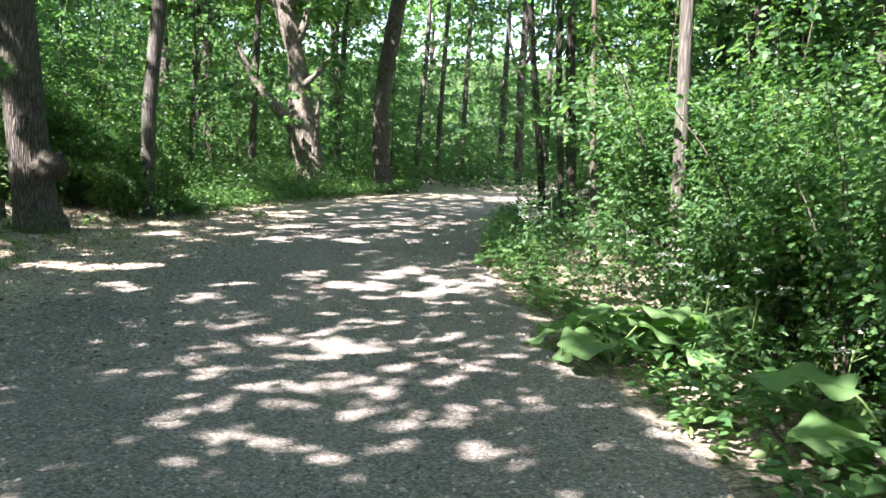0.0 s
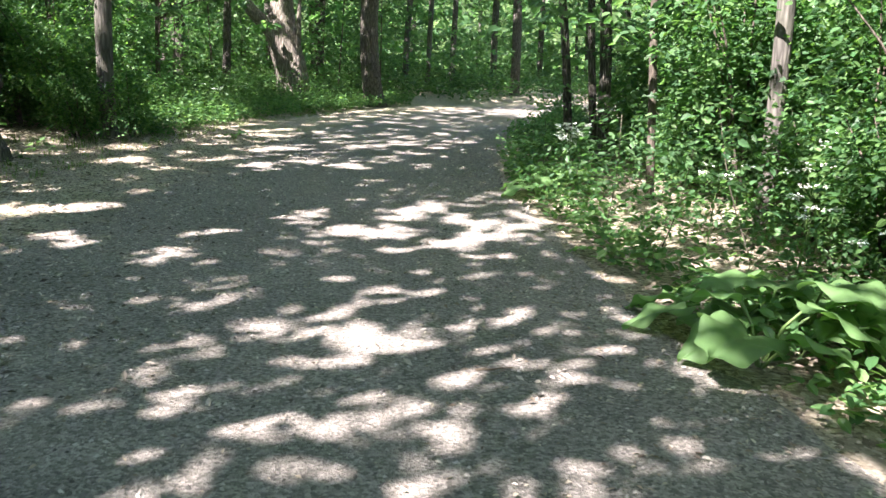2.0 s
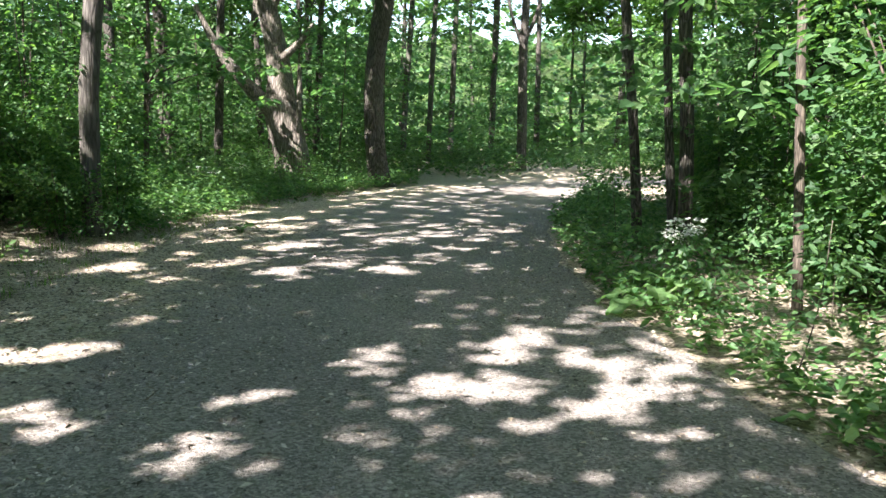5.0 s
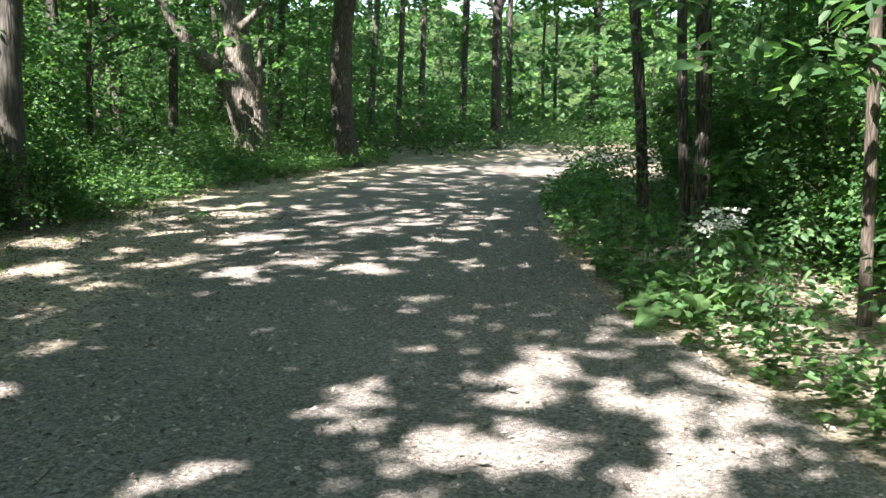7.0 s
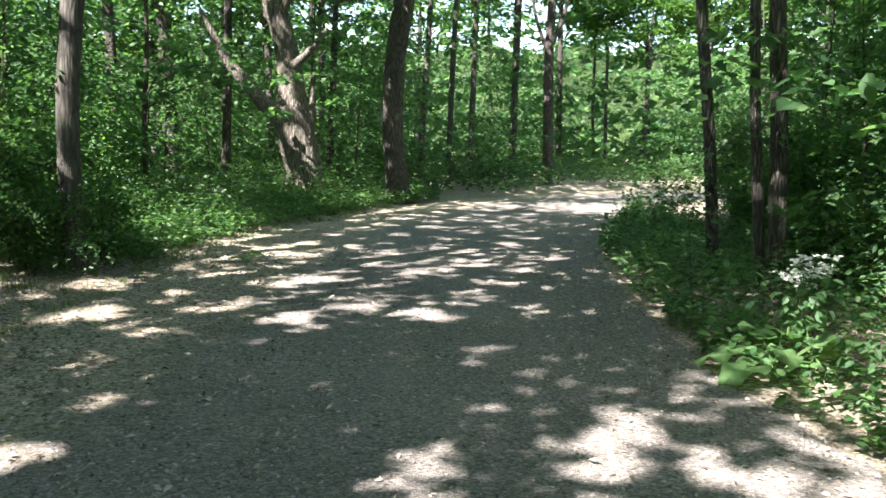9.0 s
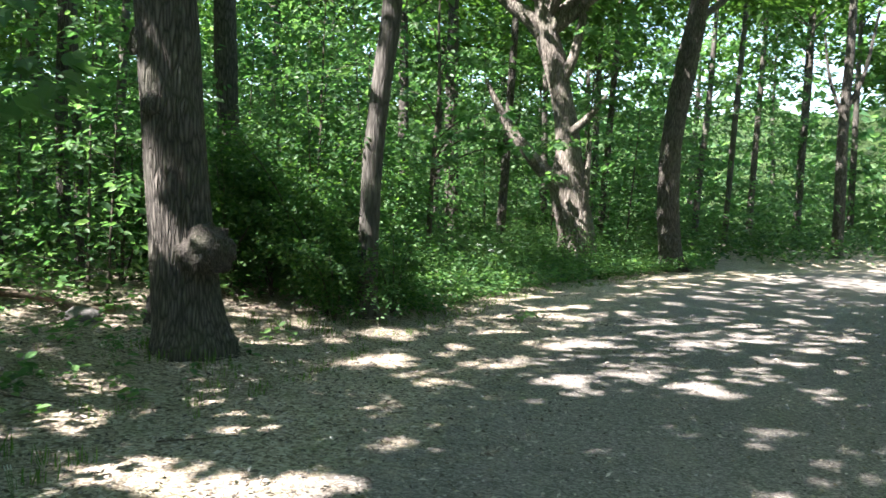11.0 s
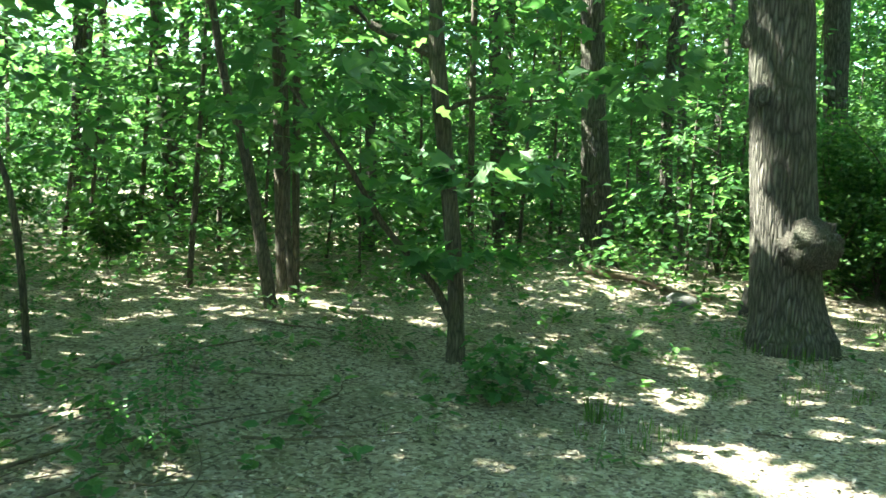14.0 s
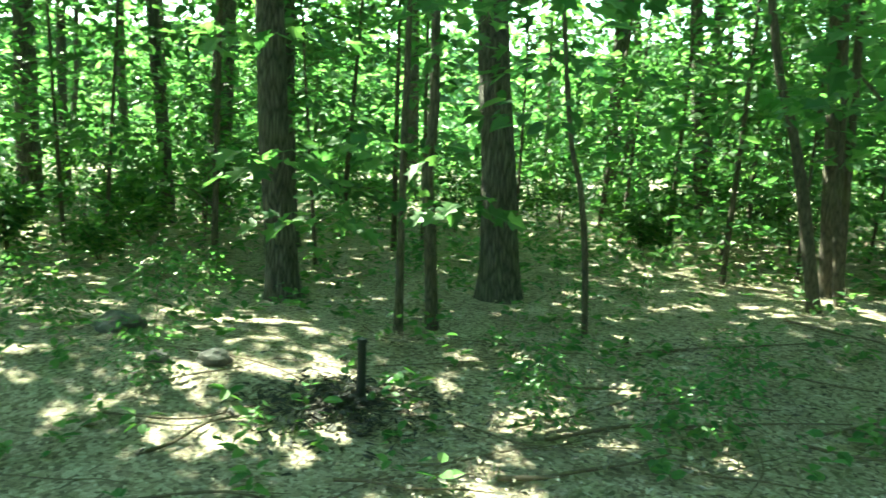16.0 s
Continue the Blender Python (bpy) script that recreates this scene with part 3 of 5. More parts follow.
key_tree("straight brown tree in the wood beside the clearing",
         [(-7.93, 5.61, 0.12, 0.15), (-7.93, 5.55, 0.75, 0.135), (-7.92, 5.49, 1.48, 0.133), (-7.92, 5.46, 2.19, 0.125)], 9.2, spreading=True, fullness=0.84, sides=28, step=0.08, rough=0.035)
for label, pts in [
        ("dark tree standing far back in the wood", [(-15.26, 3.6, 0.1, 0.235), (-15.26, 3.63, 0.96, 0.21), (-15.28, 3.71, 2.67, 0.19)]),
        ("slim dark tree far back in the wood", [(-14.12, 3.08, 0.1, 0.113), (-14.11, 3.04, 1.15, 0.103), (-14.07, 2.88, 3.04, 0.094)]),
        ("dark tree standing far back in the wood", [(-14.46, 0.87, 0.1, 0.205), (-14.45, 0.83, 1.25, 0.18), (-14.44, 0.82, 2.39, 0.175)]),
        ("grey tree far back among saplings", [(-17.89, 11.16, 0.1, 0.18), (-17.89, 11.17, 1.14, 0.168), (-17.89, 11.18, 2.18, 0.156)]),
        ("dark tree among leafy saplings", [(-14.48, 11.93, 0.1, 0.151), (-14.52, 11.81, 0.88, 0.13), (-14.58, 11.67, 2.38, 0.12)]),
        ("dark slim tree deep in the wood", [(-11.74, 16.67, 0.14, 0.11), (-11.82, 16.59, 1.79, 0.115), (-11.89, 16.5, 3.71, 0.108)]),
        ("slim straight tree deep in the wood", [(-9.51, 18.77, 0.15, 0.075), (-9.54, 18.75, 1.93, 0.07), (-9.61, 18.7, 3.9, 0.07)]),
        ("leaning slim tree deep in the wood", [(-11.5, 22.28, 0.1, 0.118), (-11.37, 22.37, 2.45, 0.1), (-11.29, 22.43, 4.57, 0.077)]),
        ("slim dark tree deep in the wood", [(-12.28, 14.26, 0.1, 0.103), (-12.27, 14.28, 1.42, 0.093), (-12.3, 14.24, 2.54, 0.084)]),
        ("slim dark tree deep in the wood", [(-8.29, 17.17, 0.15, 0.066), (-8.31, 17.15, 1.72, 0.066), (-8.37, 17.11, 3.28, 0.058)]),
        ("dark tree deep in the wood", [(-10.27, 19.43, 0.15, 0.128), (-10.35, 19.36, 2.72, 0.107), (-10.33, 19.38, 4.06, 0.1)]),
        ("slim tree deep in the wood", [(-12.0, 23.13, 0.1, 0.115), (-11.92, 23.19, 2.48, 0.093), (-11.84, 23.24, 4.58, 0.081)]),
        ("straight dark tree behind the leafy boughs", [(-6.02, 30.17, 0.1, 0.21), (-6.15, 30.14, 3.88, 0.19), (-6.19, 30.13, 6.23, 0.16)]),
        ("straight dark tree behind the leafy boughs", [(-7.37, 29.81, 0.1, 0.15), (-7.45, 29.78, 3.83, 0.145), (-7.52, 29.76, 6.02, 0.13)]),
        ("slim dark tree beyond the path bend", [(0.86, 37.25, 0.05, 0.11), (0.9, 37.24, 2.0, 0.115), (1.1, 37.24, 5.08, 0.1)]),
        ("slim dark tree beyond the path bend", [(1.63, 34.47, 0.05, 0.085), (1.72, 34.47, 3.03, 0.09), (1.9, 34.45, 7.32, 0.08)]),
        ("slim tree standing in the bright glade", [(4.64, 40.46, 0.05, 0.12), (4.65, 40.46, 3.42, 0.114), (4.74, 40.45, 5.89, 0.1)]),
        ("dark double-stemmed tree among the bushes", [(3.45, 14.81, 0.1, 0.085), (3.4, 14.81, 1.5, 0.08), (3.3, 14.81, 3.0, 0.075), (3.3, 14.8, 4.5, 0.07)]),
        ("dark double-stemmed tree among the bushes", [(3.38, 14.95, 0.1, 0.055), (3.2, 14.95, 2.0, 0.05), (3.1, 14.95, 4.0, 0.05)]),
        ("dark leaning tree among the bushes", [(3.15, 15.6, 0.1, 0.065), (3.0, 15.5, 1.4, 0.06), (2.75, 15.4, 3.4, 0.055)]),
        ("grey slim tree among the bushes", [(3.71, 10.12, 0.1, 0.076), (3.7, 10.12, 1.6, 0.07), (3.66, 10.12, 3.4, 0.068)]),
        ("dark tree behind the bushes", [(6.2, 14.6, 0.1, 0.15), (6.2, 14.6, 2.0, 0.14), (6.15, 14.6, 4.2, 0.13)])]:
    key_tree(label, pts, rnd.uniform(9, 12), bark=M_BARK if pts[0][3] > 0.12 or pts[0][0] > 2.9 and pts[0][1] > 11 else M_SMOOTH, sides=16, step=0.2, rough=0.04, spreading=2.5 < pts[0][0] < 7 and pts[0][1] < 14.9, fullness=0.42 if -12.5 < pts[0][0] < -5 else 1.0, main=False, group="trees of the wood")
for label, pts in [
        ("crooked young tree with curved stem", [(-7.61, 10.29, 0.12, 0.06), (-7.67, 10.18, 0.66, 0.06), (-7.72, 10.09, 1.25, 0.054), (-7.78, 9.98, 1.79, 0.043), (-7.86, 9.84, 2.37, 0.038)]),
        ("thin young tree in the wood", [(-7.9, 10.65, 0.12, 0.04), (-7.95, 10.57, 0.9, 0.034), (-7.96, 10.55, 1.66, 0.034)]),
        ("thin dark young tree near the clearing", [(-6.93, 6.85, 0.12, 0.048), (-6.93, 6.8, 0.8, 0.052), (-6.93, 6.76, 1.31, 0.045), (-6.93, 6.8, 1.78, 0.039)]),
        ("thin dark young tree near the clearing", [(-6.57, 6.57, 0.12, 0.041), (-6.57, 6.57, 0.91, 0.028), (-6.57, 6.57, 1.52, 0.028), (-6.57, 6.58, 2.3, 0.024)]),
        ("very thin leaning young tree", [(-6.79, 8.01, 0.12, 0.024), (-6.8, 7.97, 0.72, 0.025), (-6.82, 7.91, 1.23, 0.022), (-6.85, 7.8, 1.77, 0.019)]),
        ("dark young tree in the wood", [(-8.47, 10.83, 0.15, 0.079), (-8.5, 10.78, 1.04, 0.072), (-8.51, 10.76, 1.57, 0.07)]),
        ("thin young tree in the wood", [(-8.42, 10.94, 0.1, 0.037), (-8.43, 10.91, 1.04, 0.04), (-8.44, 10.89, 2.85, 0.04)]),
        ("thin young tree in the wood", [(-8.95, 13.77, 0.1, 0.052), (-9.0, 13.72, 1.35, 0.044), (-9.02, 13.69, 3.38, 0.042)]),
        ("thin leaning grey stem among the bushes", [(3.2, 11.62, 0.1, 0.042), (3.12, 11.62, 1.2, 0.04), (3.05, 11.62, 2.4, 0.036)])]:
    key_tree(label, pts, rnd.uniform(5.5, 8), bark=M_THIN, sides=10, step=0.12, rough=0.04, flare=0.3, crown=False, name="young_tree", main=pts[0][0] < 0 and pts[0][1] < 10.3, group="young trees of the wood")

# wide-crowned trees added mostly out of view, to shade the path from behind
for x, y, h in [(-6.4, -1.6, 9), (-11.26, 5.2, 22), (-7.0, -7.5, 9.5), (3.95, -0.6, 9.3), (-4.7, 2.1, 9), (6.2, 5.4, 9), (7.2, 19.4, 9)]:
    key_tree("tall rough-barked tree with spreading boughs, added to shade the path", [(x, y, gz(x, y), 0.2), (x + 0.1, y - 0.05, 3.0, 0.17), (x + 0.05, y + 0.1, 6.0, 0.14)], h, sides=16, step=0.3, rough=0.05, spreading=True, main=False, group="trees of the wood")

KEY += [(-3.4, 26.0), (-1.5, 26.0)]
# the rest of the wood
VIEWS = [(-0.4, 6.8), (0.9, 2.0)]


def hides(x, y, room):
    """Whether a thing at x, y would stand in front of one of the trees in plain sight."""
    p = Vector((x, y))
    for kx, ky in KEY:
        k = Vector((kx, ky))
        if (p - k).length < room:
            return True
        for v in VIEWS:
            v = Vector(v)
            d = k - v
            t = (p - v).dot(d) / d.length_squared
            if 0 < t < 1 and (p - v - d * t).length < room:
                return True
    return False



def scatter(count, box, gap, ok, tries=40):
    got = []
    for _ in range(count * tries):
        if len(got) >= count:
            break
        x, y = rnd.uniform(box[0], box[1]), rnd.uniform(box[2], box[3])
        if ok(x, y) and all((x - a) ** 2 + (y - b) ** 2 > gap * gap for a, b in placed):
            placed.append((x, y))
            got.append((x, y))
    return got


def wood_ok(x, y):
    if on_path(x, y, 1.6):
        return False
    if math.hypot(x + 0.4, y - 6.8) < (16 if y < 12 else 9.5) and x < 3:
        return False
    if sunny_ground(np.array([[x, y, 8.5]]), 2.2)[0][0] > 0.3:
        return False
    if x > 2 and -1 < y < 20 and math.hypot(x - 0.5, y - 5) < 9:
        return False
    if -13 < x < -4 and 9 < y < 24.5 or -12.5 < x < -9 and 2 < y < 8:
        return False
    if math.hypot(x - 3.0, y - 34) < 4.5 or math.hypot(x - 8, y - 38) < 5:
        return False
    if y > 5 and hides(x, y, 0.45):
        return False
    return True


def drop(ob):
    for c in list(ob.children_recursive):
        bpy.data.objects.remove(c)
    bpy.data.objects.remove(ob)


stock = []
for i in range(8):
    r = [0.09, 0.13, 0.1, 0.17, 0.22, 0.075, 0.12, 0.15][i]
    bend = rnd.uniform(-0.35, 0.35)
    stock.append(tree(["slim dark woodland tree with leafy crown", "straight brown woodland tree with leafy crown"][i % 2],
                      [(200 + 9 * i, -60, 0.13, r), (200 + 9 * i + bend, -60 + bend * 0.4, 3.0, r * 0.88), (200 + 9 * i + bend * 0.6, -60, 6.0, r * 0.75)],
                      rnd.uniform(8.5, 12), bark=M_BARK if i % 2 else M_SMOOTH, sides=12, step=0.4, rough=0.05, group="trees of the wood"))
spots = scatter(150, (-32, 30, -20, 58), 1.9, wood_ok)
for i, (x, y) in enumerate(spots):
    k = rnd.uniform(0.85, 1.15)
    m = Matrix.Translation((x, y, gz(x, y))) @ pose(0, 0, 0, rnd.uniform(-2.5, 2.5), rnd.uniform(-2.5, 2.5), rnd.uniform(0, 360)) @ Matrix.Diagonal((k, k, k, 1))
    copy_thing(stock[i % len(stock)], m)
for ob in stock:
    drop(ob)


def canopy():
    """A closed roof of leaves added mostly above the view to shade the wood on both sides, too high to tell tree from
    tree.
    """
    r = np.random.default_rng(160)
    lists = []
    for _ in range(5200):
        x, y, z = r.uniform(-34, 26), r.uniform(-14, 52), r.uniform(10.5, 15.5)
        over = 0.3 if y < 13 else 2.2
        if edge_at(y, 0) - over + 1.2 * (y < 13) < x < edge_at(y, 1) + 2.2 and y < 34 or math.hypot(x - 6, y - 38) < 7:
            continue
        lists.append(spray_points(r, np.array([x, y, z]), r.uniform(0.9, 1.7), 0.2, 26, 0.36, 0.45))
    b, ax, n, s = gather(lists)
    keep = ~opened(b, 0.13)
    tagged(new("canopy", leaf_mesh("canopy", b[keep], ax[keep], n[keep], s[keep], M_CROWN, KITE)), "high green leaf canopy added above the view to shade the wood", "canopy", kind="stuff")


canopy()


# ---------------------------------------------------------------- understory: saplings and shrubs
def sapling(seed, height, sprays, leaves, size, mat, half, reach=0.8, low=0.12, twigs=False, label="leafy maple sapling with layered boughs"):
    """A thin stem with flat sprays of leaves in tiers."""
    r = np.random.default_rng(seed)
    root = thing("sapling", 0, 0, 0, label, "sapling", "saplings under the trees")
    bx, by = r.normal(0, 0.12, 2)
    stem = [(0, 0, -0.05, 0.011 * height * 0.55), (bx, by, height * 0.5, 0.006 * height * 0.55), (bx * 1.6, by * 1.2, height, 0.004)]
    axis = spline(stem, 0.2)
    v, f = tube(stem, 6, 0.3)
    part("stem", mesh("stem", v, f, M_THIN, True), root)
    lists = []
    for i in range(sprays):
        f = low + (1 - low) * (i + r.uniform(0, 1)) / sprays
        p = axis[min(int(f * (len(axis) - 1)), len(axis) - 1), :3]
        a = i * 2.4 + r.uniform(-0.6, 0.6)
        d = reach * (1.15 - 0.75 * f) * r.uniform(0.5, 1.3)
        c = p + np.array([math.cos(a) * d, math.sin(a) * d, 0.12 + 0.12 * d])
        if twigs and i % 2 == 0:
            v, q = tube([(*p, 0.008), (*(p * 0.5 + c * 0.5 + [0, 0, 0.05]), 0.006), (*c, 0.003)], 4, 0.4)
            part("branch", mesh("branch", v, q, M_THIN, True), root)
        lists.append(spray_points(r, c, r.uniform(0.4, 0.8) * (0.6 + 0.4 * reach), 0.07, leaves, size))
    b, ax, n, s = gather(lists)
    part("foliage", leaf_mesh("foliage", b, ax, n, s, mat, half), root)
    return root


def shrub(seed, height, width, leaves, size, mat, half=OVAL, stems=9, label="dense green woodland shrub"):
    """Several stems from one foot, with leaves on all sides and gaps between."""
    r = np.random.default_rng(seed)
    root = thing("shrub", 0, 0, 0, label, "shrub", "shrubs of the wood")
    lists = []
    for i in range(9):
        a, lean = r.uniform(0, 6.28), r.uniform(0.15, 1.0)
        tip = np.array([math.cos(a) * width * lean, math.sin(a) * width * lean, height * r.uniform(0.65, 1.05) * (1.1 - 0.35 * lean)])
        mid = tip * np.array([0.4, 0.4, 0.62])
        if i < stems:
            v, f = tube([(0, 0, -0.05, 0.014), (*mid, 0.009), (*tip, 0.003)], 5, 0.3)
            part("stem", mesh("stem", v, f, M_THIN, True), root)
        for f in np.linspace(0.25, 1.0, 7):
            c = (mid * (2 * f) if f < 0.5 else mid + (tip - mid) * (2 * f - 1)) + r.normal(0, 0.1, 3)
            lists.append(spray_points(r, c, r.uniform(0.16, 0.36), 0.07, max(4, leaves // 63), size, 0.7))
    b, ax, n, s = gather(lists)
    b[:, 2] = np.maximum(b[:, 2], 0.05)
    part("foliage", leaf_mesh("foliage", b, ax, n, s, mat, half), root)
    return root


def plant(stock_list, spots, lo, hi):
    for i, (x, y) in enumerate(spots):
        k = rnd.uniform(lo, hi)
        m = Matrix.Translation((x, y, gz(x, y))) @ pose(0, 0, 0, rnd.uniform(-4, 4), rnd.uniform(-4, 4), rnd.uniform(0, 360)) @ Matrix.Diagonal((k, k, k, 1))
        copy_thing(stock_list[i % len(stock_list)], m)


def clear_of_view(x, y, r):
    return all(math.hypot(x - a, y - b) > r for a, b in ((1.0, 1.5), (0.4, 4.2), (-0.1, 6.0), (-0.4, 6.8)))


maples = [sapling(70 + i, h, 20, 36, 0.14, M_MAPLE, OVAL, reach, 0.14, True) for i, (h, reach) in enumerate([(4.2, 0.9), (5.6, 1.0), (3.2, 0.8), (6.6, 1.1)])]
low_maples = [sapling(90 + i, h, 9, 22, 0.11, M_MAPLE, OVAL, 0.4, 0.3, False, "small leafy seedling on the woodland floor") for i, h in enumerate([0.8, 1.2, 1.6])]
bushes = [shrub(110 + i, h, w, (3200, 4200)[i % 2], (0.058, 0.052)[i % 2], M_SHRUB, (OVAL, LOBED)[i % 2], 5) for i, (h, w) in enumerate([(1.3, 0.7), (1.9, 0.85), (2.6, 1.0), (1.0, 0.6)])]
lush = [shrub(130 + i, h, w, 3000, 0.085, M_MAPLE, LOBED, 5, "lush bright green leafy bush in the sun") for i, (h, w) in enumerate([(2.1, 0.9), (2.6, 1.0)])]
wide = [shrub(120 + i, h, w, 760, 0.13, M_SHRUB, KITE, 3) for i, (h, w) in enumerate([(1.5, 0.9), (2.2, 1.1), (1.1, 0.8)])]


def left_wood(x, y):
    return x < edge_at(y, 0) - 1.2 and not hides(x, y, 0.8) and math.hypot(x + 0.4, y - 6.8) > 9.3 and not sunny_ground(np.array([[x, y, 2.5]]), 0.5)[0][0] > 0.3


def in_bend(x, y):
    return 14 < y < 31 and x < 0.8 + 0.335 * (y - 6.6)


def right_wood(x, y):
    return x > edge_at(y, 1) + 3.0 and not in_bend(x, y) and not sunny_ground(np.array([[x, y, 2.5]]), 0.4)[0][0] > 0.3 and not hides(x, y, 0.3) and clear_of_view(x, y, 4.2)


def beyond(x, y):
    return y > 31 and not on_path(x, y, 1.5) and math.hypot(x - 7, y - 36) > 4 and not hides(x, y, 0.4)


plant(maples, scatter(100, (-15, 1, -2, 31), 0.9, left_wood), 0.75, 1.2)
plant(maples, scatter(60, (3, 10, 2, 28), 0.85, right_wood), 0.65, 1.15)
placed += [(-5.6, 21.4), (-5.9, 20.0)]
plant(maples, [(-5.6, 21.4), (-5.9, 20.0)], 0.85, 1.05)
# thicket round the blazed tree
plant(bushes, scatter(18, (-7.6, -4.5, 16.6, 20.5), 0.55, lambda x, y: x < edge_at(y, 0) - 0.7), 0.9, 1.25)
plant([bushes[1], bushes[0]], [(-4.15, 16.25), (-3.5, 16.75), (-4.4, 16.8), (-3.95, 15.95)], 0.75, 0.95)
plant(wide, scatter(34, (-14, 0, 20, 34), 0.9, lambda x, y: x < edge_at(y, 0) - 2.4 and not hides(x, y, 0.6)), 0.4, 0.8)
plant(wide, scatter(44, (-17, -7, 0, 22), 0.9, left_wood), 0.5, 1.0)
plant(bushes, scatter(26, (3.1, 5.4, 3.4, 10.5), 0.48, lambda x, y: x > edge_at(y, 1) + 1.0 + 0.6 * (y > 8)), 0.75, 1.05)
plant(bushes, scatter(54, (2.6, 7, 1, 24), 0.55, lambda x, y: x > edge_at(y, 1) + 0.95 + 0.4 * math.sin(y) + 0.7 * (8.5 < y < 15) and clear_of_view(x, y, 2.7) and not in_bend(x, y)), 0.7, 1.2)
plant(lush, [(3.9, 11.3), (4.6, 12.0), (4.3, 10.4), (5.3, 11.2), (5.4, 9.4), (5.2, 13.2)], 0.8, 1.05)
plant(wide, scatter(36, (5, 14, 0, 32), 0.95, lambda x, y: x > edge_at(y, 1) + 2.5 and not in_bend(x, y)), 0.8, 1.3)
plant(low_maples, scatter(14, (-10, -4.4, 2, 13.5), 0.6, lambda x, y: not hides(x, y, 0.25) and math.hypot(x + 0.4, y - 6.8) > 4.6), 0.18, 0.42)
broad_maples = [sapling(95 + i, h, 7, 9, 0.28, M_MAPLE, LOBED, 0.55, 0.25, False, "young maple seedling with broad lobed leaves") for i, h in enumerate([0.9, 1.3])]
plant(broad_maples, [(-4.8, 10.6), (-4.3, 10.4), (-4.45, 10.25)], 0.26, 0.36)
plant(low_maples[:2], [(-5.6, 10.1), (-4.7, 7.3), (-4.4, 8.0), (-5.2, 8.5), (-4.6, 7.2), (-4.3, 8.1), (-5.0, 5.2), (-5.9, 5.0), (-6.3, 4.3), (-6.6, 5.1), (-3.9, 17.0), (-3.4, 15.9)], 0.3, 0.45)
plant(low_maples, scatter(40, (2.2, 5, 3, 24), 0.4, lambda x, y: x > edge_at(y, 1) + 0.3 and clear_of_view(x, y, 2.2)), 0.35, 0.7)
for ob in maples + low_maples + broad_maples + bushes + lush + wide:
    drop(ob)


def foliage_stuff(name, label, count, sprays, box, ok, lo, hi, size, seed):
    """Leaves of saplings and boughs too far off to tell apart, plant by plant."""
    r = np.random.default_rng(seed)
    lists, n = [], 0
    for _ in range(count * 30):
        if n >= count:
            break
        x, y = r.uniform(box[0], box[1]), r.uniform(box[2], box[3])
        if not ok(x, y):
            continue
        n += 1
        h = r.uniform(lo, hi)
        tiers = np.sort(r.uniform(0.06, 1.0, 8))
        for i in range(sprays):
            f = tiers[i % 8]
            a, d = i * 2.4 + r.uniform(-0.6, 0.6), 1.5 * (1.15 - 0.7 * f) * r.uniform(0.2, 1.2)
            c = np.array([x + math.cos(a) * d, y + math.sin(a) * d, gz(x, y) + 0.3 + f * h - 0.12 * d + r.normal(0, 0.06)])
            lists.append(spray_points(r, c, r.uniform(0.45, 0.9), 0.05, 26, size, 0.4))
    b, ax, nm, s = gather(lists)
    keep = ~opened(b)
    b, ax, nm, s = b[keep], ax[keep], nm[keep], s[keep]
    tagged(new(name, leaf_mesh(name, b, ax, nm, s, M_FAR, KITE)), label, "understory", kind="stuff")


foliage_stuff("understory", "sunlit layered leaves of the understory deep in the wood", 150, 32, (-34, -2, -14, 42),
              lambda x, y: left_wood(x, y) and math.hypot(x + 0.4, y - 6.8) > 11.5 and not (-11.5 < x < -4 and 13.5 < y < 24), 3.5, 9.0, 0.17, 151)
foliage_stuff("understory", "layered leaves of the understory behind the bushes", 60, 30, (5, 28, -8, 34),
              lambda x, y: right_wood(x, y) and math.hypot(x - 1, y - 5) > 7, 3.5, 8.0, 0.17, 152)
foliage_stuff("understory", "bright layered leaves of the wood beyond the bend", 120, 34, (-20, 28, 32, 50), beyond, 4.0, 10.0, 0.19, 153)


def far_woods():
    """Foliage of the distant wood all round, with gaps to the sky higher up."""
    r = np.random.default_rng(150)
    lists = []
    for _ in range(3400):
        a, d = r.uniform(0, 6.283), r.uniform(38, 60)
        z = 15 * r.uniform() ** 2.2
        c = np.array([math.cos(a) * d, 12 + math.sin(a) * d, z + 0.3])
        if on_path(c[0], c[1], 3):
            continue
        lists.append(spray_points(r, c, r.uniform(1.6, 3.0), 0.6, 22, 0.85, 0.9))
    b, ax, n, s = gather(lists)
    tagged(new("far_woods", leaf_mesh("far_woods", b, ax, n, s, M_FAR, KITE)), "distant green foliage closing the wood all round", "woods", kind="stuff")


far_woods()


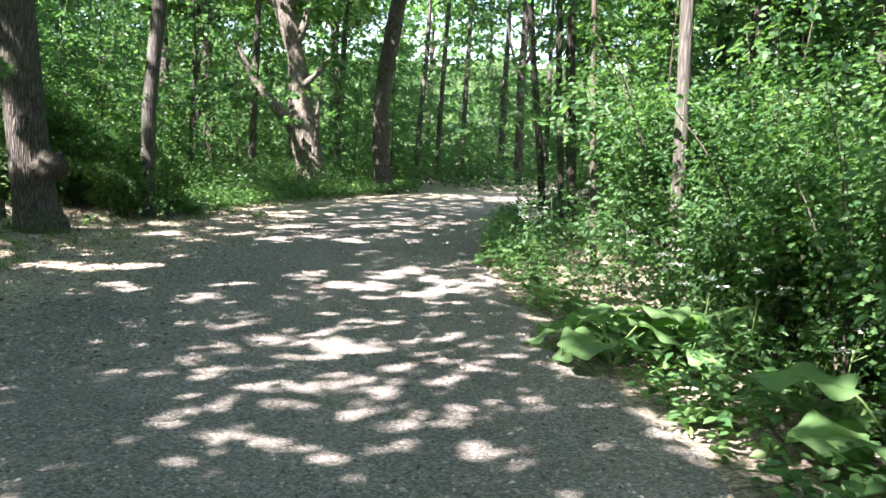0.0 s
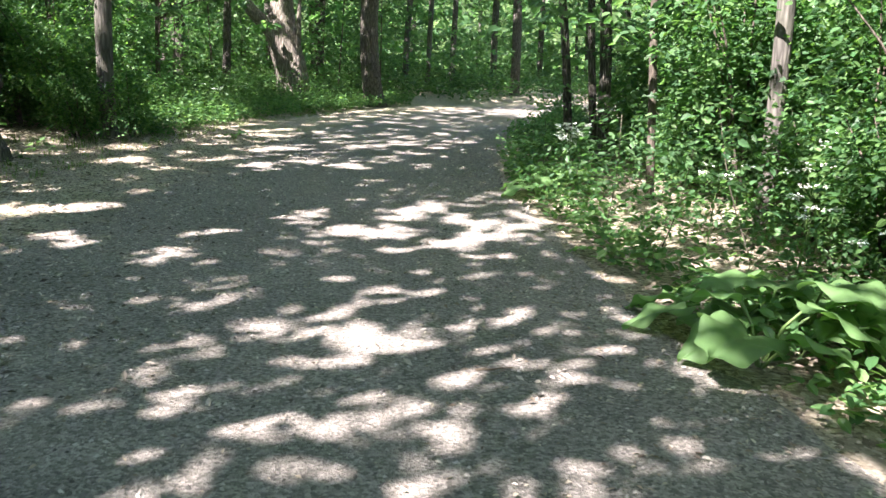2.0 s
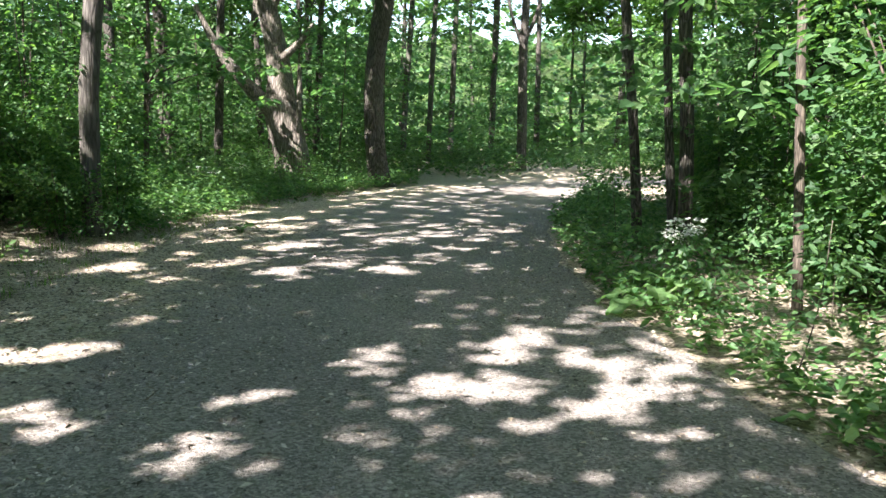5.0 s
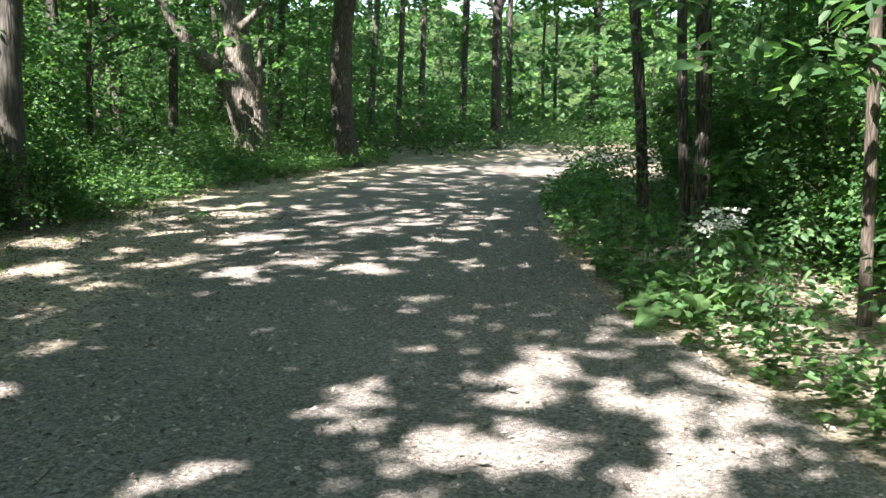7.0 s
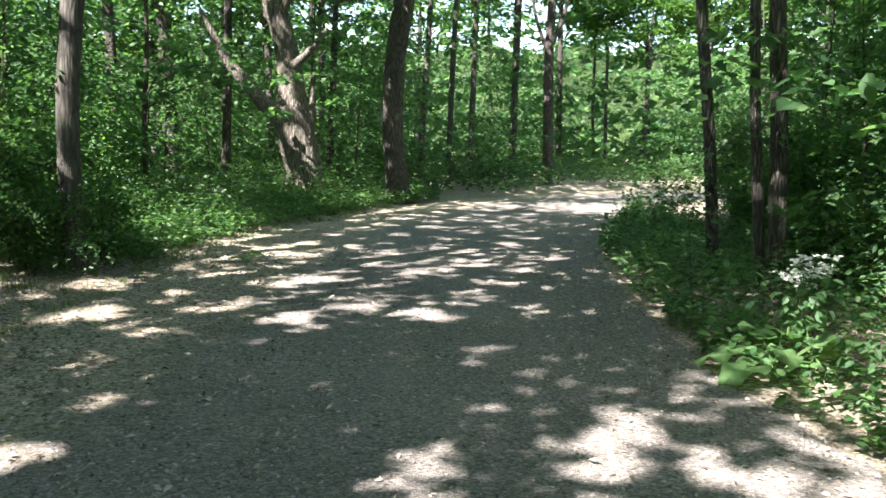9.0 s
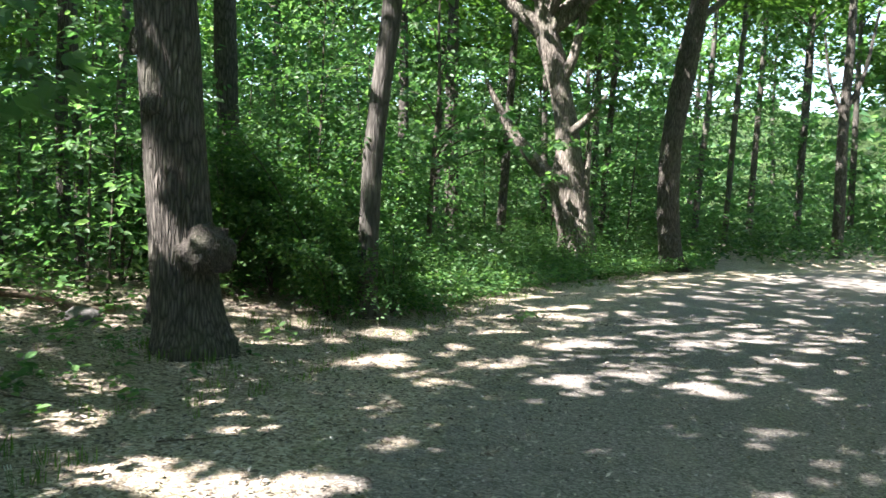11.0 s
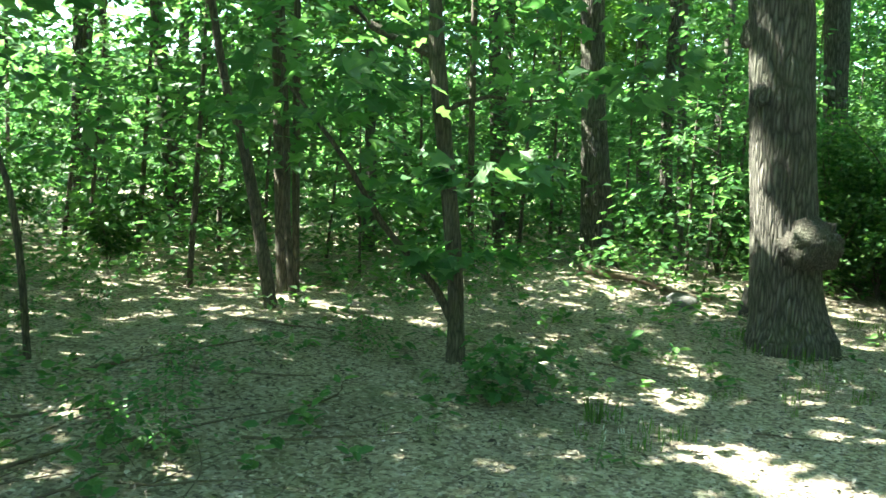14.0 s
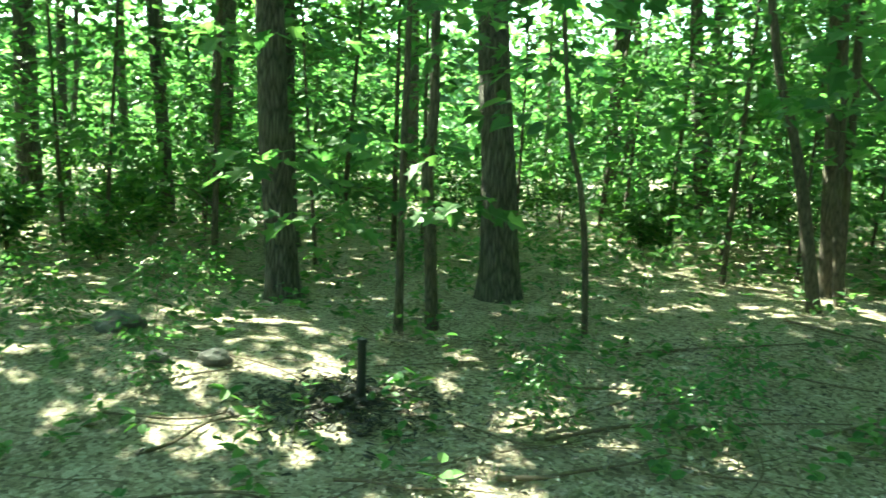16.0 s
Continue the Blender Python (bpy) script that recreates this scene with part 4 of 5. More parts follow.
def backdrop():
    """A plain wooded distance, far behind the last trees."""
    mat, nt, bsdf = material("wooded_distance")
    v = coords(nt)
    a = noise_tex(nt, v, 1.1, 8, 0.75)
    col = ramp(nt, a, [(0.35, (0.012, 0.03, 0.01)), (0.5, (0.05, 0.1, 0.025)), (0.68, (0.14, 0.24, 0.06))])
    nt.links.new(col, bsdf.inputs["Base Color"])
    bsdf.inputs["Roughness"].default_value = 0.9
    bump(nt, bsdf, a, 1.0, 0.8)
    n, verts, faces = 160, [], []
    for k, z in enumerate((-0.5, 4.0, 9.0)):
        for i in range(n):
            t = 2 * math.pi * i / n
            d = 68 + 2.5 * noise.noise(Vector((math.cos(t) * 6, math.sin(t) * 6, k)))
            top = z + (1.8 * noise.noise(Vector((math.cos(t) * 14, math.sin(t) * 14, 9))) if k == 2 else 0)
            verts.append((math.cos(t) * d, 12 + math.sin(t) * d, top))
    faces = [(k * n + i, k * n + (i + 1) % n, (k + 1) * n + (i + 1) % n, (k + 1) * n + i) for k in range(2) for i in range(n)]
    tagged(new("backdrop", mesh("backdrop", verts, faces, mat, True)), "distant green edge of the wood", "backdrop", kind="structure")


backdrop()


# ---------------------------------------------------------------- herbs, grass and litter
def herb_layer(name, label, count, place, size, height, seed, mat=None, half=OVAL, per=9):
    """Low leafy plants, too many to count, where place(x, y) allows."""
    r = np.random.default_rng(seed)
    lists, n = [], 0
    for _ in range(count * 12):
        if n >= count:
            break
        spot = place(r)
        if spot is None:
            continue
        n += 1
        x, y = spot
        h = height * r.uniform(0.4, 1.2)
        a = r.uniform(0, 6.28, per)
        f = r.uniform(0.15, 1.0, per)
        z0 = gz(x, y)
        rad = 0.35 * h
        b = np.stack([x + np.cos(a) * rad * f, y + np.sin(a) * rad * f, z0 + 0.01 + h * f], 1)
        ax = np.stack([np.cos(a), np.sin(a), r.normal(0.1, 0.35, per)], 1)
        nm = np.stack([r.normal(0, 0.4, per), r.normal(0, 0.4, per), np.ones(per)], 1)
        lists.append((b, ax, nm, size * r.uniform(0.6, 1.3, per)))
    b, ax, nm, s = gather(lists)
    tagged(new(name, leaf_mesh(name, b, ax, nm, s, mat or M_HERB, half)), label, "undergrowth", kind="stuff")


def zone(x0, x1, y0, y1, test):
    def pick(r):
        x, y = r.uniform(x0, x1), r.uniform(y0, y1)
        return (x, y) if test(x, y, r) else None
    return pick


herb_layer("undergrowth", "low green herbs crowding the path edge", 2600,
           zone(1.7, 5.0, 2, 30, lambda x, y, r: 0.0 < x - edge_at(y, 1) < 2.6 and (r.uniform() > 0.82 or not (8 < y < 15 and 0.4 < x - edge_at(y, 1) < 1.7))), 0.075, 0.3, 201)
herb_layer("undergrowth", "fresh green herbs along the woodland edge", 2600,
           zone(-9, 1, 17, 30, lambda x, y, r: 0.25 < edge_at(y, 0) - x < 5 * r.uniform()), 0.09, 0.32, 202, half=KITE)
herb_layer("undergrowth", "tall pale-flowered herbs behind the path verge", 1300,
           zone(-8, 0, 19.5, 28.5, lambda x, y, r: 1.0 < edge_at(y, 0) - x < 4.5), 0.075, 0.75, 207, half=KITE, per=14)
herb_layer("undergrowth", "green herb carpet under the wood", 5200,
           zone(-26, -5, -5, 36, lambda x, y, r: x < edge_at(y, 0) - 2 and math.hypot(x + 0.4, y - 6.8) > 7.4 + 2.5 * r.uniform()), 0.12, 0.4, 203, half=KITE)
herb_layer("undergrowth", "tall bright herbs in the glade beyond the bend", 2400,
           zone(-6, 16, 28, 48, lambda x, y, r: not on_path(x, y, 0.3) and (x < edge_at(y, 0) - 0.4 or y > 33)), 0.16, 0.75, 204, half=KITE, per=12)
herb_layer("undergrowth", "sparse seedlings on the leaf litter", 480,
           zone(-10, -3.8, 2, 15, lambda x, y, r: math.hypot(x + 0.4, y - 6.8) > 3.6), 0.085, 0.17, 205, per=7)
herb_layer("undergrowth", "dark green herbs below the bushes", 2200,
           zone(3, 14, 0, 34, lambda x, y, r: x - edge_at(y, 1) > 2.0), 0.12, 0.4, 206, M_SHRUB, KITE)


def grass_tufts(name, label, spots, blades, height, seed):
    r = np.random.default_rng(seed)
    lists = []
    for x, y in spots:
        a = r.uniform(0, 6.28, blades)
        d = r.uniform(0, 0.07, blades)
        b = np.stack([x + np.cos(a) * d, y + np.sin(a) * d, np.full(blades, gz(x, y) - 0.01)], 1)
        ax = np.stack([np.cos(a) * 0.35, np.sin(a) * 0.35, np.ones(blades)], 1) + r.normal(0, 0.12, (blades, 3))
        nm = np.stack([np.cos(a), np.sin(a), np.full(blades, 0.2)], 1)
        lists.append((b, ax, nm, height * r.uniform(0.5, 1.2, blades)))
    b, ax, nm, s = gather(lists)
    return tagged(new(name, leaf_mesh(name, b, ax, nm, s, M_GRASS, [(0.3, 0.013), (0.7, 0.009)], 0.1, 0.25)), label, "grass", kind="stuff")


verge = [(edge_at(y, 0) - abs(rnd.gauss(0, 0.55)) + 0.2, y) for y in (rnd.uniform(11.5, 24) for _ in range(170))]
grass_tufts("grass", "thin grass tufts along the path verge", verge, 12, 0.085, 301)
grass_tufts("grass", "thin grass tufts on the leaf litter", [(rnd.uniform(-8, -4), rnd.uniform(4, 13)) for _ in range(50)], 9, 0.08, 302)
grass_tufts("grass", "bright tuft of fresh grass on litter", [(-3.85 + rnd.gauss(0, 0.06), 10.56 + rnd.gauss(0, 0.06)) for _ in range(6)], 7, 0.17, 303)
grass_tufts("grass", "fresh grass and weeds at the foot of the burl tree", [(-3.95 + rnd.gauss(0, 0.35), 15.2 + rnd.gauss(0, 0.2)) for _ in range(16)] + [(-4.1 + rnd.gauss(0, 0.3), 13.15 + rnd.gauss(0, 0.12)) for _ in range(12)], 10, 0.13, 305)
grass_tufts("grass", "bright tuft of fresh grass on litter", [(-3.35 + rnd.gauss(0, 0.15), 10.5 + rnd.gauss(0, 0.15)) for _ in range(6)], 9, 0.12, 304)


def dry_leaves():
    r = np.random.default_rng(401)
    n = 56000
    x, y = r.uniform(-11, 5.2, n), r.uniform(1, 24, n)
    off = np.maximum(edge_at(y, 0) - x, x - edge_at(y, 1))
    keep = r.uniform(size=n) < np.clip(0.02 + 0.95 * smooth(-2.2, 0.6, off), 0, 1)
    x, y = x[keep], y[keep]
    n = len(x)
    b = np.stack([x, y, ground_z(x, y) + 0.03], 1)
    a = r.uniform(0, 6.28, n)
    ax = np.stack([np.cos(a), np.sin(a), r.normal(0, 0.15, n)], 1)
    nm = np.stack([r.normal(0, 0.35, n), r.normal(0, 0.35, n), np.ones(n)], 1)
    tagged(new("leaf_litter", leaf_mesh("leaf_litter", b, ax, nm, r.uniform(0.014, 0.038, n), M_DRY, OVAL, 0.5, 0.1)),
           "scattered dry brown leaves and wood chips", "leaf litter", kind="stuff")


def grit():
    r = np.random.default_rng(402)
    n = 16000
    y = 3.5 + 15 * r.uniform(size=n) ** 1.5
    lx, rx = edge_at(y, 0), edge_at(y, 1)
    x = lx + (rx - lx) * r.uniform(0.01, 0.99, n)
    z = ground_z(x, y) + 0.024
    s = r.uniform(0.005, 0.014, n)
    base = np.array([(1, 0, 0), (0, 1, 0), (-1, 0, 0), (0, -1, 0), (0.1, 0.1, 0.8)], float)
    a = r.uniform(0, 6.28, n)
    rot = np.stack([np.stack([np.cos(a), -np.sin(a)], 1), np.stack([np.sin(a), np.cos(a)], 1)], 1)
    v = np.empty((n, 5, 3))
    v[:, :, :2] = np.einsum("nij,kj->nki", rot, base[:, :2] * [1.3, 0.8])
    v[:, :, 2] = base[:, 2]
    v = v * s[:, None, None] + np.stack([x, y, z - 0.002], 1)[:, None, :]
    f = np.array([(0, 1, 4), (1, 2, 4), (2, 3, 4), (3, 0, 4)])
    faces = (np.arange(n)[:, None, None] * 5 + f[None]).reshape(-1, 3)
    tagged(new("gravel", mesh("gravel", v.reshape(-1, 3), faces, M_GRIT)), "loose grey and pale gravel on the path", "gravel", kind="stuff")


def path_chips():
    r = np.random.default_rng(403)
    n = 15000
    y = 3.2 + 17 * r.uniform(size=n) ** 1.6
    lx, rx = edge_at(y, 0), edge_at(y, 1)
    x = lx + (rx - lx) * np.clip(r.beta(0.8, 1.25, n), 0.01, 0.99)
    a = r.uniform(0, 6.28, n)
    b = np.stack([x, y, ground_z(x, y) + 0.03], 1)
    ax = np.stack([np.cos(a), np.sin(a), r.normal(0, 0.12, n)], 1)
    nm = np.stack([r.normal(0, 0.4, n), r.normal(0, 0.4, n), np.ones(n)], 1)
    tagged(new("wood_chips", leaf_mesh("wood_chips", b, ax, nm, 0.008 + 0.03 * r.uniform(size=n) ** 2.5, M_DRY, [(0.5, 0.22)], 0.4, 0.0)),
           "fine pale chips and leaf scraps on the gravel", "wood chips", kind="stuff")
    # coarser bits of bark, twig and torn leaf, thick at the worn edge
    n = 42000
    x, y = r.uniform(-6.5, 2.4, n), 6.5 + 11.5 * r.uniform(size=n) ** 1.3
    lx, rx = edge_at(y, 0), edge_at(y, 1)
    keep = r.uniform(size=n) < 0.05 + 0.85 * smooth(0.4, -2.4, x)
    keep &= x < rx
    x, y = x[keep], y[keep]
    n = len(x)
    a = r.uniform(0, 6.28, n)
    b = np.stack([x, y, ground_z(x, y) + 0.034], 1)
    ax = np.stack([np.cos(a), np.sin(a), r.normal(0, 0.2, n)], 1)
    nm = np.stack([r.normal(0, 0.5, n), r.normal(0, 0.5, n), np.ones(n)], 1)
    tagged(new("bark_litter", leaf_mesh("bark_litter", b, ax, nm, 0.014 + 0.055 * r.uniform(size=n) ** 2.2, M_SCRAP, [(0.5, 0.2)], 0.4, 0.0)),
           "coarse dark bark scraps, twigs and torn dry leaves", "bark litter", kind="stuff")


dry_leaves()
grit()
path_chips()


# ---------------------------------------------------------------- leaves on the young trees
def sprays_on(root, centres, leaves, size, seed, half=LOBED, mat=None):
    """Flat sprays of big leaves hung on a tree, each a bough of its own."""
    r = np.random.default_rng(seed)
    o = root.location
    for x, y, z, rad in centres:
        b, ax, n, s = spray_points(r, np.array([x - o.x, y - o.y, z - o.z]), rad, 0.05, leaves, size)
        part("foliage", leaf_mesh("foliage", b, ax, n, s, mat or M_MAPLE, half, 0.2, 0.18), root)


def found(label):
    return [o for o in scene.objects if o.parent is None and o.get("label") == label]


crooked = found("young crooked maple with low forked stems")[0]
sprays_on(crooked, [(-5.2, 10.2, 2.45, 0.5), (-4.3, 10.0, 1.5, 0.35), (-4.0, 10.6, 1.95, 0.5), (-3.9, 10.9, 2.15, 0.45), (-4.9, 9.3, 2.05, 0.5), (-5.0, 9.2, 2.5, 0.6),
                    (-5.8, 9.7, 2.9, 0.6), (-5.9, 9.5, 1.9, 0.55), (-5.6, 10.1, 1.25, 0.4), (-5.4, 10.4, 0.85, 0.3), (-5.0, 10.7, 2.9, 0.6), (-4.5, 11.0, 2.6, 0.55),
                    (-6.1, 9.9, 2.4, 0.6), (-5.9, 10.9, 3.2, 0.7), (-4.6, 10.0, 3.2, 0.6), (-6.2, 10.3, 1.7, 0.55), (-6.5, 9.8, 2.0, 0.6), (-6.0, 10.6, 1.4, 0.45), (-5.0, 10.9, 1.5, 0.4), (-4.9, 11.2, 2.2, 0.5), (-5.5, 10.8, 0.9, 0.35), (-6.6, 10.4, 2.7, 0.7), (-5.3, 9.9, 2.0, 0.4)], 34, 0.15, 501)
pale = found("pale scarred forked tree with a stout low limb at the bend")[0]
sprays_on(pale, [(-2.6, 24.9, 2.0, 0.2), (-2.4, 25.0, 2.75, 0.3), (-1.7, 25.3, 3.7, 0.45), (-1.5, 25.4, 4.5, 0.5), (-1.4, 25.2, 2.9, 0.5), (-1.1, 25.2, 2.3, 0.45), (-1.7, 25.3, 5.2, 0.5),
                 (-3.9, 25.6, 4.6, 0.6), (-4.4, 25.5, 5.3, 0.6), (-1.0, 25.3, 5.6, 0.6), (-3.3, 25.5, 6.4, 0.6), (-2.2, 25.4, 6.6, 0.6)], 24, 0.19, 505)
sprays_on(found("young maple with sunlit layered boughs before the pale tree")[0], BOUGHS, 34, 0.18, 506)
for ob, at, k in ((found("dark double-stemmed tree among the bushes")[0], (3.5, 14.2), 16), (found("dark leaning tree among the bushes")[0], (3.7, 15.3), 9), (found("dark tree behind the bushes")[0], (5.4, 13.6), 16),
                  (found("grey slim tree among the bushes")[0], (4.3, 10.3), 10)):
    sprays_on(ob, [(at[0] + rnd.gauss(0, 0.65), at[1] + rnd.gauss(0, 0.45), rnd.uniform(0.9, 4.0), rnd.uniform(0.35, 0.65)) for _ in range(k)], 30, 0.125, 507)
clearing = found("thin dark young tree near the clearing")
sprays_on(clearing[0], [(-6.2, 6.5, 1.5, 0.5), (-5.6, 6.9, 1.15, 0.35), (-6.6, 7.3, 2.2, 0.7), (-7.3, 6.9, 2.6, 0.7), (-5.9, 7.5, 2.5, 0.6), (-6.9, 6.3, 3.2, 0.8)], 30, 0.14, 502)
sprays_on(clearing[1], [(-5.4, 5.8, 1.42, 0.35), (-6.2, 6.0, 1.0, 0.4), (-4.9, 7.0, 2.3, 0.55), (-4.6, 6.5, 2.55, 0.5), (-6.2, 5.6, 2.2, 0.6), (-5.6, 6.2, 2.9, 0.7), (-5.2, 7.8, 2.7, 0.6)], 30, 0.14, 503)
for ob, at in ((found("crooked young tree with curved stem")[0], (-7.7, 10.0)), (found("very thin leaning young tree")[0], (-6.8, 7.9)), (found("dark young tree in the wood")[0], (-8.5, 10.8)),
               (found("thin young tree in the wood")[1], (-8.4, 10.9)), (found("thin young tree in the wood")[2], (-9.0, 13.7)), (found("thin leaning grey stem among the bushes")[0], (3.1, 11.6))):
    sprays_on(ob, [(at[0] + rnd.gauss(0, 0.55), at[1] + rnd.gauss(0, 0.55), rnd.uniform(1.5, 4.6), rnd.uniform(0.4, 0.8)) for _ in range(12)], 28, 0.14, 504, OVAL)


# ---------------------------------------------------------------- plants of the path edge
def broad_leaf(length, width, seed):
    """A big heart-shaped blade with a sunk midrib and wavy rim."""
    verts, faces, nu, nv = [], [], 26, 17
    for i in range(nu):
        u = i / (nu - 1)
        w = width * 0.5 * (math.sin(math.pi * min(1, 0.12 + 0.88 * u) ** 0.75) ** 0.8 if u < 1 else 0.02)
        w *= 1 + 0.07 * math.sin(17 * u + seed) + 0.05 * math.sin(31 * u + 2 * seed)
        for j in range(nv):
            v = -1 + 2 * j / (nv - 1)
            z = 0.16 * length * math.sin(1.9 * u) - 0.2 * length * u * u + 0.1 * width * abs(v) ** 1.2 - 0.09 * width * abs(v) ** 3
            z += 0.022 * width * abs(math.sin(11 * (u - 0.35 * abs(v)))) * (1 - abs(v)) ** 0.3 - 0.03 * width * math.exp(-(v / 0.12) ** 2)
            z += 0.06 * width * math.sin(13 * u + seed) * abs(v) ** 2 + 0.02 * width * math.cos(14 * u + 2 * seed + 3 * v) * abs(v)
            back = 0.13 * length * abs(v) if u < 0.25 else 0.13 * length * abs(v) * (1 - u) / 0.75
            verts.append((u * length - back * 0.9, v * w, z))
    for i in range(nu - 1):
        for j in range(nv - 1):
            a = i * nv + j
            faces.append((a, a + nv, a + nv + 1, a + 1))
    return mesh("leaf", verts, faces, M_BURDOCK, True)


BLADES = [broad_leaf(0.36, 0.33, k) for k in range(3)]


def burdock(x, y, count, size, label="burdock with large soft green leaves at the path edge"):
    root = thing("burdock", x, y, gz(x, y), label, "burdock", "burdocks by the path")
    for i in range(count):
        a = i * 2.4 + rnd.uniform(-0.4, 0.4)
        k = size * rnd.uniform(0.65, 1.15)
        h, d = rnd.uniform(0.1, 0.34) * size, rnd.uniform(0.1, 0.3) * size
        v, f = tube([(0, 0, -0.03, 0.01), (math.cos(a) * d * 0.5, math.sin(a) * d * 0.5, h * 0.65, 0.008), (math.cos(a) * d, math.sin(a) * d, h, 0.006)], 6, 0.08)
        stalk = part("stalk", mesh("stalk", v, f, M_PETIOLE, True), root)
        leaf = part("leaf", BLADES[i % 3], stalk)
        leaf.matrix_local = Matrix.Translation((math.cos(a) * d, math.sin(a) * d, h)) @ pose(0, 0, 0, rnd.uniform(-20, 20), rnd.uniform(-8, 24), math.degrees(a)) @ Matrix.Diagonal((k, k, k, 1))


for x, y, n, k in [(2.4, 7.05, 8, 1.1), (2.65, 7.2, 6, 1.15), (2.95, 7.05, 7, 1.2), (2.4, 7.55, 6, 0.95), (3.0, 5.55, 4, 0.9), (3.3, 5.1, 5, 1.25), (2.15, 12.0, 7, 0.85), (2.45, 12.15, 6, 0.8), (2.3, 13.2, 4, 0.6), (2.2, 9.2, 4, 0.5), (-1.95, 17.0, 4, 0.42)]:
    burdock(x, y, n, k)


def cow_parsley(x, y, height, seed, big=1.0):
    r = np.random.default_rng(seed)
    root = thing("cow_parsley", x, y, gz(x, y), "flowering cow parsley with white umbels on thin stems", "wildflower", "white flowers by the path")
    v, f = tube([(0, 0, -0.03, 0.006), (0.02, 0.01, height * 0.5, 0.005), (0.03, -0.02, height * 0.82, 0.003)], 5, 0.12)
    part("stem", mesh("stem", v, f, M_PETIOLE, True), root)
    for i in range(int(r.integers(5, 9) * big)):
        a, d = r.uniform(0, 6.28), r.uniform(0.03, 0.2)
        c = np.array([math.cos(a) * d + 0.03, math.sin(a) * d, height * r.uniform(0.82, 1.05)])
        v, f = tube([(0.025, -0.01, height * 0.68, 0.0025), (*(c - [0, 0, 0.02]), 0.0015)], 4, 0.2)
        ray = part("ray", mesh("ray", v, f, M_PETIOLE, True), root)
        n = 26
        b, ax, nm, s = spray_points(r, c, 0.04 * big, 0.006, n, 0.02 * big, 0.3)
        part("umbel", leaf_mesh("umbel", b, ax, nm, s, M_PETAL, [(0.5, 0.5)], 0.1, 0.0), ray, "white flower umbel")
    lists = [spray_points(r, np.array([math.cos(q) * 0.12, math.sin(q) * 0.12, height * r.uniform(0.2, 0.6)]), 0.14, 0.03, 14, 0.06, 0.5) for q in r.uniform(0, 6.28, 4)]
    b, ax, nm, s = gather(lists)
    part("foliage", leaf_mesh("foliage", b, ax, nm, s, M_HERB, NARROW), root)


for i, (x, y, h) in enumerate([(2.44, 12.33, 0.72), (2.5, 12.5, 0.6), (3.15, 6.6, 0.7), (3.3, 6.95, 0.75), (3.5, 6.3, 0.8), (3.05, 7.2, 0.6), (3.75, 6.7, 0.85), (3.2, 5.5, 0.65), (3.45, 5.05, 0.7),
                               (3.6, 7.4, 0.8), (3.0, 8.0, 0.65), (3.3, 8.6, 0.75), (2.9, 9.2, 0.7), (3.9, 5.9, 0.85), (4.1, 7.6, 0.95), (3.7, 9.2, 0.85), (3.55, 4.5, 0.7), (-3.3, 21.5, 0.6), (-3.9, 22.3, 0.7), (-2.9, 22.9, 0.6)]):
    cow_parsley(x, y, h, 600 + i, 1.5 if i < 2 else 1.0)


# ---------------------------------------------------------------- things on the woodland floor
def build_post():
    x, y = -5.05, 6.34
    root = thing("marker_post", x, y, gz(x, y), "short black marker post in a patch of dark mulch", "post")
    bm = bmesh.new()
    bmesh.ops.create_cone(bm, cap_ends=True, segments=20, radius1=0.026, radius2=0.024, depth=0.36)
    bmesh.ops.bevel(bm, geom=[e for e in bm.edges if e.calc_face_angle(0) > 1], offset=0.004, segments=2, affect="EDGES")
    bmesh.ops.translate(bm, verts=bm.verts, vec=(0, 0, 0.15))
    me = bpy.data.meshes.new("shaft")
    bm.to_mesh(me)
    bm.free()
    me.materials.append(M_POST)
    shaft = part("shaft", me, root)
    v, f = tube([(0, 0, 0.325, 0.029), (0, 0, 0.345, 0.029)], 20, 0.02)
    part("cap", mesh("cap", v, f, M_POST), shaft)
    r = np.random.default_rng(701)
    n = 1500
    a, d = r.uniform(0, 6.28, n), np.abs(r.normal(0, 0.28, n))
    px, py = x + 0.12 + np.cos(a) * d, y - 0.1 + np.sin(a) * d * 1.15
    b = np.stack([px, py, ground_z(px, py) + 0.035 - 0.02 * d], 1)
    ax = np.stack([np.cos(a * 7), np.sin(a * 7), r.normal(0, 0.3, n)], 1)
    nm = np.stack([r.normal(0, 0.5, n), r.normal(0, 0.5, n), np.ones(n)], 1)
    tagged(new("mulch", leaf_mesh("mulch", b, ax, nm, r.uniform(0.03, 0.08, n), M_ASH, NARROW, 0.5, 0.0)), "dark mulch chips heaped round the post", "mulch", kind="stuff")


def rock(x, y, radii, seed, label):
    bm = bmesh.new()
    bmesh.ops.create_icosphere(bm, subdivisions=3, radius=1.0)
    for v in bm.verts:
        p = v.co.copy()
        k = 1 + 0.35 * noise.noise(p * 1.1 + Vector((seed, 0, 0))) + 0.12 * noise.noise(p * 3.5 + Vector((seed, 2, 0)))
        v.co = Vector((p.x * radii[0], p.y * radii[1], p.z * radii[2])) * k
    me = bpy.data.meshes.new("rock")
    bm.to_mesh(me)
    bm.free()
    me.materials.append(M_ROCK)
    ob = new("rock", me)
    ob.location = (x, y, gz(x, y) + radii[2] * 0.3)
    tagged(ob, label, "rock")


